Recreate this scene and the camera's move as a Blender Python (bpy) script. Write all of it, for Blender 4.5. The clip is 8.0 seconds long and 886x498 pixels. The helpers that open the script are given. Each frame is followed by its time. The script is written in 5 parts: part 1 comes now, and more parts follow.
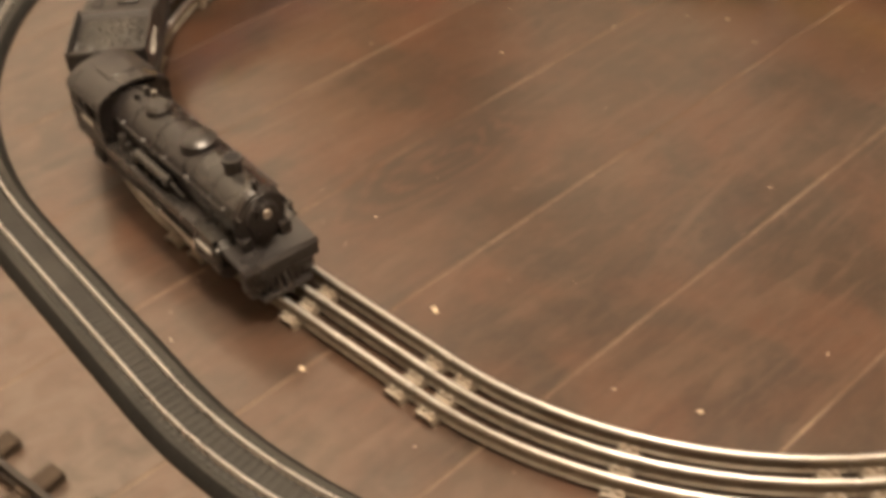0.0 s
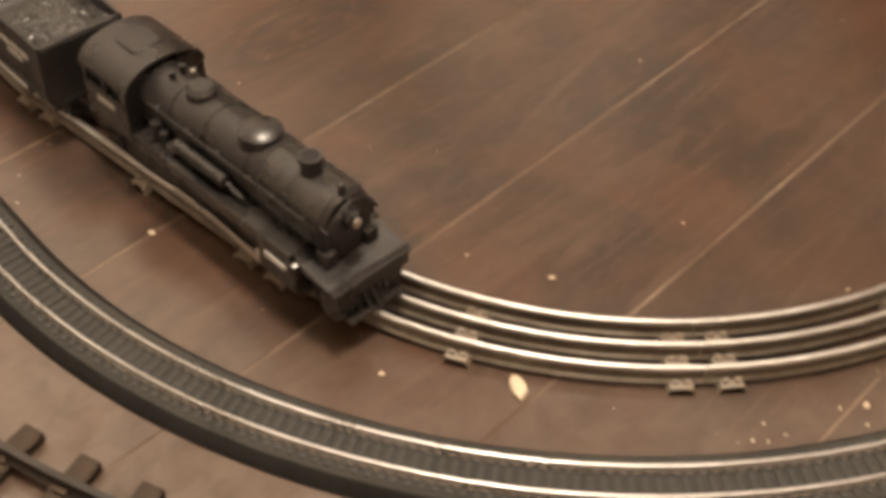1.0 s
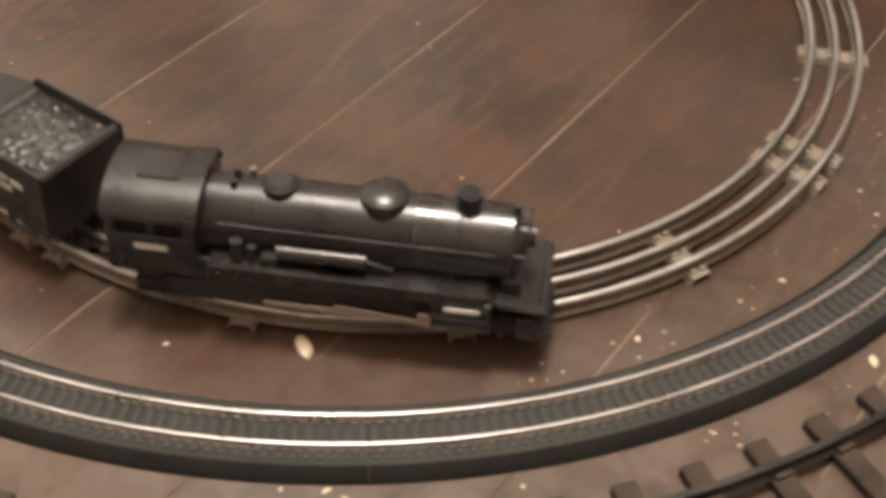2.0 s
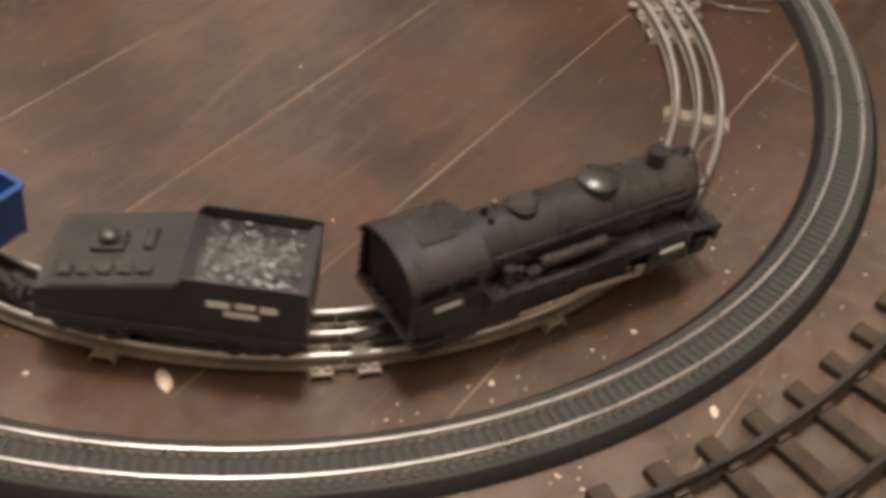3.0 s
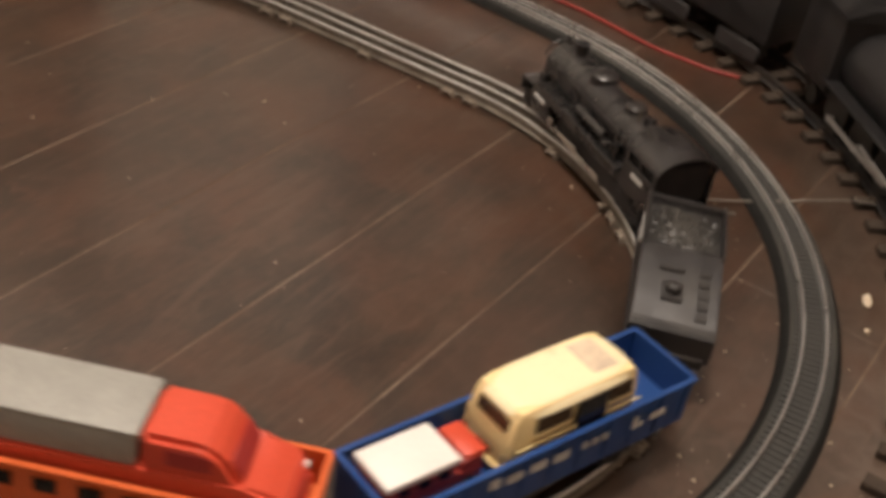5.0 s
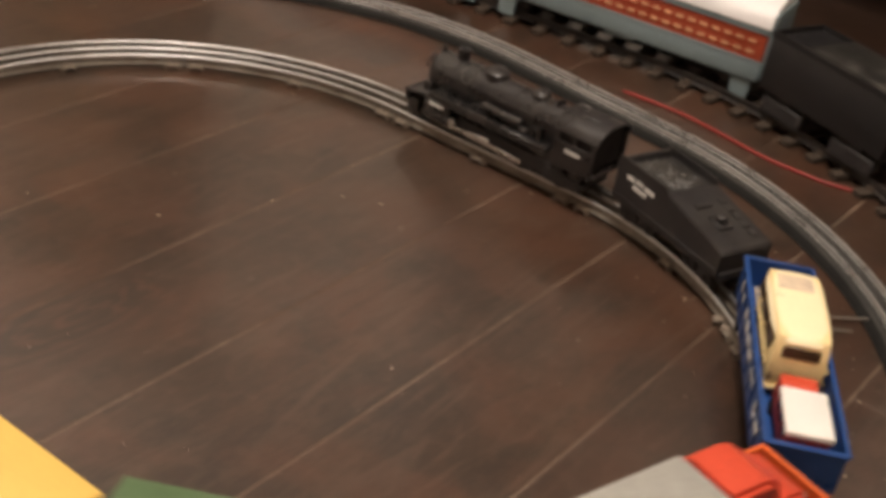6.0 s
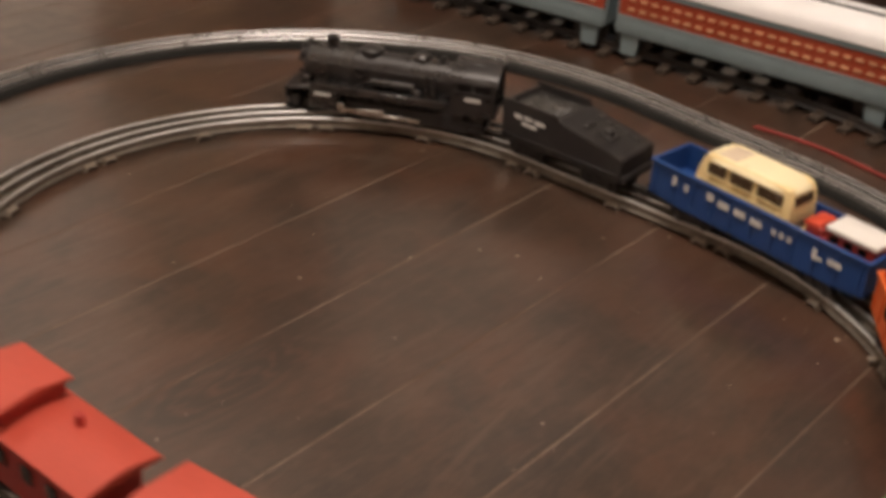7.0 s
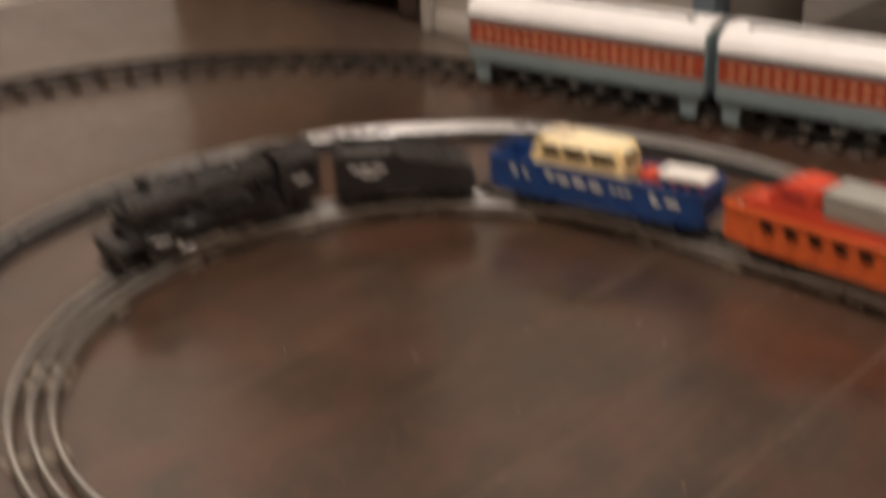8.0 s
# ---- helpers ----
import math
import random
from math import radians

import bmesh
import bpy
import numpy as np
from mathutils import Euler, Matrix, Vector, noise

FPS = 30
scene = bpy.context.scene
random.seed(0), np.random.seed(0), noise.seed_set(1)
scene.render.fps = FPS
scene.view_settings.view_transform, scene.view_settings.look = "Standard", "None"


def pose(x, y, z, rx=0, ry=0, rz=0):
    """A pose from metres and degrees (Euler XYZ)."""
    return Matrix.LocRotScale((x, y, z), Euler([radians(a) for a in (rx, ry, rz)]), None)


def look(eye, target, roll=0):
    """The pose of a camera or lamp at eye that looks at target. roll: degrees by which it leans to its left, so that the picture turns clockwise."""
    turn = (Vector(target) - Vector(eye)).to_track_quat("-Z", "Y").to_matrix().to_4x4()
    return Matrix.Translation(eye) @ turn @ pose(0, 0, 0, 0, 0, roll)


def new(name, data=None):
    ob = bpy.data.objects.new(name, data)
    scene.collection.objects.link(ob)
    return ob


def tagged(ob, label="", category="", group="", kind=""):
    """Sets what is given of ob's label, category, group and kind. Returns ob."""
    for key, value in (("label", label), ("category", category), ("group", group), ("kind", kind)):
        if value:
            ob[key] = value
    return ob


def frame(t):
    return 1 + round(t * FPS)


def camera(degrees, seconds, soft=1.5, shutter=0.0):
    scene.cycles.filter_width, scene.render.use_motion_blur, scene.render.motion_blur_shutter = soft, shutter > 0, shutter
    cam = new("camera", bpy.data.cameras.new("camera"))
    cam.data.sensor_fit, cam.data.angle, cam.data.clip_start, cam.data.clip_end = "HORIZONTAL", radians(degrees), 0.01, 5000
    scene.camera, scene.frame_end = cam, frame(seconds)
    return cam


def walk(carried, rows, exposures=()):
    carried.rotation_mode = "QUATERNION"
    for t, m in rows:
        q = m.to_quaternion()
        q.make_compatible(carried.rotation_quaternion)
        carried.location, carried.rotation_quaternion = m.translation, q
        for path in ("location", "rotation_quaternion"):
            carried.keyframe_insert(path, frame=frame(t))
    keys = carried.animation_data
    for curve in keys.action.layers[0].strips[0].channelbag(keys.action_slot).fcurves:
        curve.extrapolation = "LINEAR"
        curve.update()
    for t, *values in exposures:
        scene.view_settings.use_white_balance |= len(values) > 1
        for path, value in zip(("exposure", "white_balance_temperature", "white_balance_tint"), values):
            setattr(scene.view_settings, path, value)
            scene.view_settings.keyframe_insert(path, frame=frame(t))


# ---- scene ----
EXPOSURES = [(0.0, 0.42, 7700, 11), (0.6, 0.28, 7500, 11), (1.2, 0.18, 7000, 11), (1.7, 0.20, 6550, 10), (2.2, 0.26, 6250, 9), (3.5, 0.20, 6250, 9), (4.0, 0.02, 6350, 10), (4.5, -0.34, 6350, 11), (6.0, -0.38, 6450, 12), (6.8, -0.52, 6400, 14), (7.5, -0.50, 6650, 14), (8.0, -0.52, 6300, 12)]
cam = camera(39.07, 8.0, soft=4.5, shutter=0.45)
walk(cam, [
    (0.0, look((-0.6573, -0.5109, 0.5374), (-0.3471, -0.1670, 0.1560), -3.53)),
    (0.5, look((-0.6464, -0.5290, 0.5158), (-0.3304, -0.2126, 0.1157), 0.76)),
    (1.0, look((-0.6320, -0.5468, 0.5088), (-0.3192, -0.2475, 0.0933), -0.03)),
    (1.5, look((-0.6303, -0.5664, 0.5002), (-0.2952, -0.3049, 0.0766), 2.07)),
    (2.0, look((-0.6231, -0.5827, 0.5070), (-0.2655, -0.3458, 0.0875), 3.37)),
    (2.2, look((-0.6248, -0.5935, 0.5123), (-0.2602, -0.3631, 0.0951), 4.96)),
    (3.3, look((-0.6156, -0.6079, 0.5277), (-0.2136, -0.4065, 0.1304), 10.66)),
    (3.5, look((-0.6113, -0.6057, 0.5287), (-0.2043, -0.4070, 0.1352), 11.22)),
    (4.0, look((-0.6064, -0.6050, 0.5438), (-0.1890, -0.3998, 0.1647), 10.63)),
    (4.5, look((-0.6024, -0.6028, 0.5519), (-0.1716, -0.3879, 0.1938), 10.75)),
    (4.7, look((-0.6040, -0.6064, 0.5533), (-0.1711, -0.3848, 0.2019), 10.83)),
    (5.8, look((-0.6269, -0.5739, 0.5651), (-0.1927, -0.3114, 0.2447), 10.27)),
    (6.0, look((-0.6250, -0.5725, 0.5705), (-0.1981, -0.2938, 0.2541), 9.69)),
    (6.5, look((-0.6282, -0.5571, 0.5799), (-0.2172, -0.2474, 0.2714), 6.59)),
    (7.0, look((-0.6321, -0.5481, 0.5766), (-0.2334, -0.2205, 0.2704), 3.76)),
    (7.5, look((-0.6297, -0.5484, 0.5693), (-0.2524, -0.1874, 0.2739), -0.53)),
    (7.6, look((-0.6305, -0.5387, 0.5594), (-0.2512, -0.1704, 0.2759), -0.22)),
    (7.8, look((-0.6302, -0.5373, 0.5535), (-0.2458, -0.1556, 0.2956), -2.67)),
    (7.9, look((-0.6481, -0.5429, 0.5551), (-0.2593, -0.1539, 0.3152), -3.90)),
    (8.0, look((-0.6375, -0.5328, 0.5173), (-0.2484, -0.1517, 0.2655), -2.30)),
], EXPOSURES)


# ---------- light ----------
world = bpy.data.worlds.new("room_air")
world.use_nodes = True
world.node_tree.nodes["Background"].inputs[0].default_value = (0.9, 0.72, 0.55, 1)
world.node_tree.nodes["Background"].inputs[1].default_value = 0.05
scene.world = world


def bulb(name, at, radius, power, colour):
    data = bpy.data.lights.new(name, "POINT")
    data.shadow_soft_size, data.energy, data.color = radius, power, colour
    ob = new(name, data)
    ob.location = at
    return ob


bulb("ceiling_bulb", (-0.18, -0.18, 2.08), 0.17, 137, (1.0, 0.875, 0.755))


# ---------- materials ----------
def mat(name, base, rough=0.5, metal=0.0, vary=0.15, grain=60.0, bump=0.15, spec=0.5, dirt=None, dirt_amount=0.0, dirt_scale=9.0, dirt_from=0.42, dirt_to=0.72):
    """A painted, plastic or metal surface with fine grain, blotches and, where given, dirt."""
    m = bpy.data.materials.new(name)
    m.use_nodes = True
    n, k = m.node_tree.nodes, m.node_tree.links
    b = n["Principled BSDF"]
    b.inputs["Metallic"].default_value = metal
    b.inputs["Specular IOR Level"].default_value = spec
    tc = n.new("ShaderNodeTexCoord")
    fine, big = n.new("ShaderNodeTexNoise"), n.new("ShaderNodeTexNoise")
    fine.inputs["Scale"].default_value, fine.inputs["Detail"].default_value = grain * 6, 4
    big.inputs["Scale"].default_value, big.inputs["Detail"].default_value = grain * 0.6, 5
    for t in (fine, big):
        k.new(tc.outputs["Object"], t.inputs["Vector"])
    add = n.new("ShaderNodeMath")
    add.operation = "ADD"
    k.new(fine.outputs["Fac"], add.inputs[0])
    k.new(big.outputs["Fac"], add.inputs[1])
    ramp = n.new("ShaderNodeMapRange")
    ramp.inputs["From Min"].default_value, ramp.inputs["From Max"].default_value = 0.6, 1.4
    ramp.inputs["To Min"].default_value, ramp.inputs["To Max"].default_value = 1 - vary, 1 + vary
    k.new(add.outputs[0], ramp.inputs["Value"])
    mul = n.new("ShaderNodeVectorMath")
    mul.operation = "SCALE"
    mul.inputs[0].default_value = base
    k.new(ramp.outputs[0], mul.inputs["Scale"])
    colour = mul.outputs[0]
    if dirt:
        dn, dr, mix = n.new("ShaderNodeTexNoise"), n.new("ShaderNodeMapRange"), n.new("ShaderNodeMix")
        dn.inputs["Scale"].default_value, dn.inputs["Detail"].default_value = dirt_scale, 6
        k.new(tc.outputs["Object"], dn.inputs["Vector"])
        dr.inputs["From Min"].default_value, dr.inputs["From Max"].default_value = dirt_from, dirt_to
        dr.inputs["To Max"].default_value = dirt_amount
        k.new(dn.outputs["Fac"], dr.inputs["Value"])
        mix.data_type = "RGBA"
        k.new(dr.outputs[0], mix.inputs["Factor"])
        k.new(colour, mix.inputs["A"])
        mix.inputs["B"].default_value = (*dirt, 1)
        colour = mix.outputs["Result"]
    k.new(colour, b.inputs["Base Color"])
    rr = n.new("ShaderNodeMapRange")
    rr.inputs["From Min"].default_value, rr.inputs["From Max"].default_value = 0.3, 0.7
    rr.inputs["To Min"].default_value, rr.inputs["To Max"].default_value = max(0.03, rough - 0.12), min(1, rough + 0.12)
    k.new(big.outputs["Fac"], rr.inputs["Value"])
    k.new(rr.outputs[0], b.inputs["Roughness"])
    if bump:
        bp = n.new("ShaderNodeBump")
        bp.inputs["Strength"].default_value, bp.inputs["Distance"].default_value = bump, 0.0006
        k.new(fine.outputs["Fac"], bp.inputs["Height"])
        k.new(bp.outputs[0], b.inputs["Normal"])
    return m


KNOT = (-0.150, 0.052, 0.0)


def wood_floor():
    """Dark stained boards: streaks along x, blotches, scuffs of worn finish; each board a little different."""
    m = bpy.data.materials.new("stained_boards")
    m.use_nodes = True
    n, k = m.node_tree.nodes, m.node_tree.links
    b = n["Principled BSDF"]
    tc, info = n.new("ShaderNodeTexCoord"), n.new("ShaderNodeObjectInfo")
    geo = n.new("ShaderNodeNewGeometry")
    shift, where = n.new("ShaderNodeCombineXYZ"), n.new("ShaderNodeVectorMath")
    far = n.new("ShaderNodeMath")
    far.operation, far.inputs[1].default_value = "MULTIPLY", 37.0
    k.new(info.outputs["Random"], far.inputs[0])
    for i in range(3):
        k.new(far.outputs[0], shift.inputs[i])
    k.new(geo.outputs["Position"], where.inputs[0])
    k.new(shift.outputs[0], where.inputs[1])

    def noise_at(scale, sx, sy, detail, source, dist=0.0, turn=0.0):
        mp, t = n.new("ShaderNodeMapping"), n.new("ShaderNodeTexNoise")
        mp.inputs["Rotation"].default_value = (0, 0, radians(turn))
        mp.inputs["Scale"].default_value = (sx, sy, 1)
        t.inputs["Scale"].default_value, t.inputs["Detail"].default_value, t.inputs["Distortion"].default_value = scale, detail, dist
        k.new(source, mp.inputs["Vector"])
        k.new(mp.outputs[0], t.inputs["Vector"])
        return t.outputs["Fac"]

    grain = noise_at(9, 0.7, 5.0, 7, where.outputs[0], 1.6)
    blotch = noise_at(9, 0.8, 1.4, 6, where.outputs[0], 1.2)
    haze = noise_at(5.5, 1.0, 1.0, 6, geo.outputs["Position"], 0.4)
    smoke = noise_at(7.5, 0.8, 1.2, 7, where.outputs[0], 0.8)
    cloud = noise_at(10, 1.0, 1.0, 7, geo.outputs["Position"], 0.7)
    streak = noise_at(16, 0.10, 3.2, 5, where.outputs[0], 0.5)
    fine = noise_at(190, 0.5, 4.0, 4, where.outputs[0])
    brush = noise_at(20, 0.28, 2.2, 7, where.outputs[0], 2.2, -14)
    mottle = noise_at(46, 1.0, 1.0, 5, geo.outputs["Position"], 0.6)

    def rng(v, a, c, lo, hi):
        r = n.new("ShaderNodeMapRange")
        for key, val in zip(("From Min", "From Max", "To Min", "To Max"), (a, c, lo, hi)):
            r.inputs[key].default_value = val
        k.new(v, r.inputs["Value"])
        return r.outputs[0]

    def mixc(f, a, c):
        x = n.new("ShaderNodeMix")
        x.data_type = "RGBA"
        k.new(f, x.inputs["Factor"])
        for s, v in (("A", a), ("B", c)):
            if isinstance(v, tuple):
                x.inputs[s].default_value = (*v, 1)
            else:
                k.new(v, x.inputs[s])
        return x.outputs["Result"]

    c = mixc(rng(grain, 0.25, 0.75, 0, 1), (0.032, 0.019, 0.012), (0.064, 0.036, 0.022))
    c = mixc(rng(blotch, 0.42, 0.72, 0, 0.75), c, (0.094, 0.050, 0.029))
    c = mixc(rng(blotch, 0.47, 0.26, 0, 0.6), c, (0.020, 0.013, 0.010))
    c = mixc(rng(smoke, 0.40, 0.66, 0, 0.55), c, (0.028, 0.018, 0.013))
    c = mixc(rng(haze, 0.52, 0.78, 0, 0.5), c, (0.115, 0.081, 0.060))
    c = mixc(rng(cloud, 0.44, 0.66, 0, 0.70), c, (0.098, 0.043, 0.024))
    c = mixc(rng(cloud, 0.50, 0.28, 0, 0.75), c, (0.028, 0.020, 0.014))
    c = mixc(rng(streak, 0.58, 0.80, 0, 0.30), c, (0.125, 0.082, 0.056))
    c = mixc(rng(streak, 0.42, 0.26, 0, 0.30), c, (0.024, 0.015, 0.011))
    c = mixc(rng(brush, 0.54, 0.74, 0, 0.55), c, (0.125, 0.084, 0.058))
    c = mixc(rng(brush, 0.44, 0.28, 0, 0.35), c, (0.022, 0.014, 0.010))
    c = mixc(rng(fine, 0.50, 0.75, 0, 0.40), c, (0.105, 0.068, 0.047))
    c = mixc(rng(fine, 0.48, 0.28, 0, 0.40), c, (0.022, 0.014, 0.010))
    c = mixc(rng(mottle, 0.52, 0.72, 0, 0.38), c, (0.098, 0.062, 0.043))
    c = mixc(rng(info.outputs["Random"], 0, 1, 0, 0.3), c, (0.052, 0.034, 0.024))
    # cathedral grain round a knot, and a pale dust film that also stands in for light
    off, flat, ring = n.new("ShaderNodeVectorMath"), n.new("ShaderNodeVectorMath"), n.new("ShaderNodeMath")
    off.operation, off.inputs[1].default_value = "SUBTRACT", KNOT
    flat.operation, flat.inputs[1].default_value = "MULTIPLY", (11.0, 27.0, 0.0)
    k.new(geo.outputs["Position"], off.inputs[0])
    k.new(off.outputs[0], flat.inputs[0])
    knot = n.new("ShaderNodeVectorMath")
    knot.operation = "LENGTH"
    k.new(flat.outputs[0], knot.inputs[0])
    wob = n.new("ShaderNodeMath")
    wob.operation = "ADD"
    k.new(knot.outputs["Value"], wob.inputs[0])
    k.new(rng(brush, 0.2, 0.8, -0.35, 0.35), wob.inputs[1])
    ring.operation, ring.inputs[1].default_value = "PINGPONG", 0.16
    k.new(wob.outputs[0], ring.inputs[0])
    lines = n.new("ShaderNodeMath")
    lines.operation = "MULTIPLY"
    k.new(rng(ring.outputs[0], 0.16, 0.06, 0, 0.75), lines.inputs[0])
    k.new(rng(knot.outputs["Value"], 1.5, 0.6, 0, 1), lines.inputs[1])
    c = mixc(lines.outputs[0], c, (0.024, 0.017, 0.012))
    tone = n.new("ShaderNodeVectorMath")
    tone.operation, tone.inputs[1].default_value = "MULTIPLY", (0.89, 0.85, 0.83)
    k.new(c, tone.inputs[0])
    c = tone.outputs[0]
    # film grows away from this centre: dust, plus brightness put into the colour
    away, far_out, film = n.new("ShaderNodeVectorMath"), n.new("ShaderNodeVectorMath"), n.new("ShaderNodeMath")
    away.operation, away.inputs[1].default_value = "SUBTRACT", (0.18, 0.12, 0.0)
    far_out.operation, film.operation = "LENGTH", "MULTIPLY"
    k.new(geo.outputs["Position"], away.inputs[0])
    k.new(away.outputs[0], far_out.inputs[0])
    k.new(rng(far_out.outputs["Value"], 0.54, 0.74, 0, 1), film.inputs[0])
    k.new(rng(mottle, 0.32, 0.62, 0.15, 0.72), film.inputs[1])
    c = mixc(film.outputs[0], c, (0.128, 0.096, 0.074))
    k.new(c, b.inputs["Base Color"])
    k.new(rng(haze, 0.3, 0.75, 0.30, 0.46), b.inputs["Roughness"])
    b.inputs["Specular IOR Level"].default_value = 0.5
    b.inputs["Coat Weight"].default_value = 1.0
    b.inputs["Coat IOR"].default_value = 1.55
    k.new(rng(haze, 0.3, 0.75, 0.13, 0.26), b.inputs["Coat Roughness"])
    bp = n.new("ShaderNodeBump")
    bp.inputs["Strength"].default_value, bp.inputs["Distance"].default_value = 0.15, 0.0006
    k.new(fine, bp.inputs["Height"])
    k.new(bp.outputs[0], b.inputs["Normal"])
    return m


FLOOR = wood_floor()
DUST = mat("seam_dust", (0.235, 0.175, 0.125), 0.9, vary=0.5, grain=14, bump=0.3, dirt=(0.075, 0.045, 0.03), dirt_amount=0.9, dirt_scale=8, dirt_from=0.36, dirt_to=0.60)
RAIL = mat("tinplate_rail", (0.62, 0.62, 0.61), 0.40, 0.9, vary=0.25, grain=25, dirt=(0.36, 0.32, 0.27), dirt_amount=0.4, dirt_scale=16)
TIE = mat("tinplate_tie", (0.27, 0.24, 0.20), 0.55, 0.25, vary=0.3, dirt=(0.20, 0.13, 0.08), dirt_amount=0.5, dirt_scale=60)
INSUL = mat("fibre_insulator", (0.17, 0.135, 0.10), 0.8)
# One grey plastic: shade put into the slopes' tone, light into the top's
BED = mat("grey_roadbed", (0.021, 0.0205, 0.0195), 0.9, vary=0.25, bump=0.3, spec=0.04)
BEDTOP = mat("lit_roadbed_top", (0.050, 0.050, 0.047), 0.95, vary=0.25, bump=0.3, spec=0.03, dirt=(0.095, 0.084, 0.068), dirt_amount=0.4, dirt_scale=12)
RAILFOOT = mat("dull_tin_foot", (0.225, 0.20, 0.165), 0.5, 0.5, vary=0.3, grain=30, dirt=(0.085, 0.055, 0.035), dirt_amount=0.6, dirt_scale=30)
SLEEPER = mat("grey_plastic_sleeper", (0.064, 0.063, 0.060), 0.92, vary=0.2, spec=0.03)
STEEL = mat("nickel_rail", (0.66, 0.65, 0.64), 0.34, 0.85, vary=0.1, bump=0.05)
BLACKPL = mat("black_plastic_track", (0.016, 0.0145, 0.014), 0.45, vary=0.3, dirt=(0.07, 0.05, 0.037), dirt_amount=0.35)
DUSTYPL = mat("dusty_plastic_sleeper", (0.040, 0.032, 0.026), 0.85, vary=0.35, spec=0.08, dirt=(0.098, 0.074, 0.056), dirt_amount=0.7, dirt_scale=40, dirt_from=0.36)
BLACK = mat("black_cast_metal", (0.0160, 0.0142, 0.0148), 0.33, vary=0.25, bump=0.2, spec=0.7, dirt=(0.055, 0.049, 0.041), dirt_amount=0.28, dirt_scale=24)
SMOKEBOX = mat("polished_black_metal", (0.019, 0.0175, 0.017), 0.27, vary=0.25, bump=0.12, spec=0.9, dirt=(0.05, 0.045, 0.038), dirt_amount=0.3, dirt_scale=24)
GDARK = mat("deep_black_plastic", (0.0135, 0.013, 0.0135), 0.42, vary=0.3)
BLACK2 = mat("black_tender_plastic", (0.0185, 0.0170, 0.0175), 0.44, vary=0.25, bump=0.2, spec=0.55, dirt=(0.07, 0.063, 0.052), dirt_amount=0.4, dirt_scale=24)
COAL = mat("moulded_coal", (0.022, 0.021, 0.019), 0.42, vary=0.4, bump=0.5, spec=0.6, dirt=(0.095, 0.086, 0.073), dirt_amount=0.40, dirt_scale=38, dirt_from=0.48)
DARK = mat("dark_inside", (0.010, 0.009, 0.010), 0.8)
ROD = mat("bright_rod", (0.6, 0.58, 0.54), 0.3, 1.0)
RODG = mat("pale_plastic_rod", (0.36, 0.35, 0.34), 0.4, 0.3)
WHEELM = mat("blackened_wheel", (0.05, 0.047, 0.043), 0.45, 0.6, vary=0.3)
TRUCK = mat("black_truck", (0.026, 0.024, 0.024), 0.5, vary=0.3)
BLUE = mat("blue_plastic", (0.016, 0.064, 0.235), 0.38, vary=0.12, bump=0.1, dirt=(0.025, 0.06, 0.18), dirt_amount=0.5)
LETTER = mat("white_lettering", (0.62, 0.62, 0.60), 0.6, vary=0.3)
CREAM = mat("yellow_cream_paint", (0.90, 0.72, 0.36), 0.36, vary=0.08, bump=0.1)
WORN = mat("worn_roof_patch", (0.70, 0.58, 0.42), 0.5, vary=0.2, dirt=(0.40, 0.30, 0.24), dirt_amount=0.7, dirt_scale=90)
GLASSD = mat("dark_window", (0.012, 0.009, 0.007), 0.2)
WHITE = mat("white_plastic", (0.82, 0.80, 0.76), 0.45, vary=0.06)
REDM = mat("dark_red_paint", (0.30, 0.035, 0.028), 0.45, vary=0.15)
ORANGE = mat("orange_plastic", (0.70, 0.135, 0.030), 0.42, vary=0.12)
ORED = mat("red_orange_plastic", (0.62, 0.075, 0.035), 0.40, vary=0.12)
GREYL = mat("grey_load", (0.32, 0.32, 0.29), 0.5, vary=0.15)
GREEN = mat("green_painted_roof", (0.085, 0.145, 0.065), 0.45, vary=0.15)
YELLOW = mat("yellow_painted_roof", (0.80, 0.53, 0.13), 0.45, vary=0.08)
CABRED = mat("caboose_red_paint", (0.46, 0.068, 0.042), 0.42, vary=0.12)
CABDARK = mat("caboose_side_red", (0.38, 0.035, 0.03), 0.42, vary=0.15)
COACHR = mat("coach_maroon", (0.34, 0.055, 0.022), 0.45, vary=0.15)
COACHG = mat("coach_grey_blue", (0.19, 0.25, 0.265), 0.5, vary=0.1)
COACHW = mat("coach_white_roof", (0.86, 0.86, 0.86), 0.5, vary=0.05)
COACHWIN = mat("coach_window_paint", (0.62, 0.33, 0.18), 0.45, vary=0.35)
GREYROOF = mat("grey_roof", (0.22, 0.21, 0.20), 0.5, vary=0.1)
# Colour for the unseen walls, picked dark to cut bounce onto near-facing sides
DIMWALL = mat("bounce_cutting_wall", (0.38, 0.31, 0.25), 0.8, vary=0.12, grain=3, bump=0.1)
VANGLASS = mat("brown_tinted_window", (0.060, 0.036, 0.018), 0.25, vary=0.25)
SCREEN = mat("hazy_windscreen", (0.34, 0.24, 0.12), 0.3, vary=0.3)
# Paler than the body: lamp light on the roof put into its colour
ROOFCREAM = mat("lit_cream_roof", (0.94, 0.83, 0.54), 0.36, vary=0.06, bump=0.1)
WALLM = mat("off_white_wall", (0.80, 0.77, 0.72), 0.8, vary=0.05, grain=3, bump=0.1)
PANELM = mat("white_painted_panel", (0.46, 0.44, 0.40), 0.6, vary=0.05, grain=5)
BROWNW = mat("brown_wood_panel", (0.20, 0.128, 0.072), 0.5, vary=0.25, grain=12)
DARKW = mat("dark_wood", (0.030, 0.016, 0.010), 0.45, vary=0.3, grain=14)
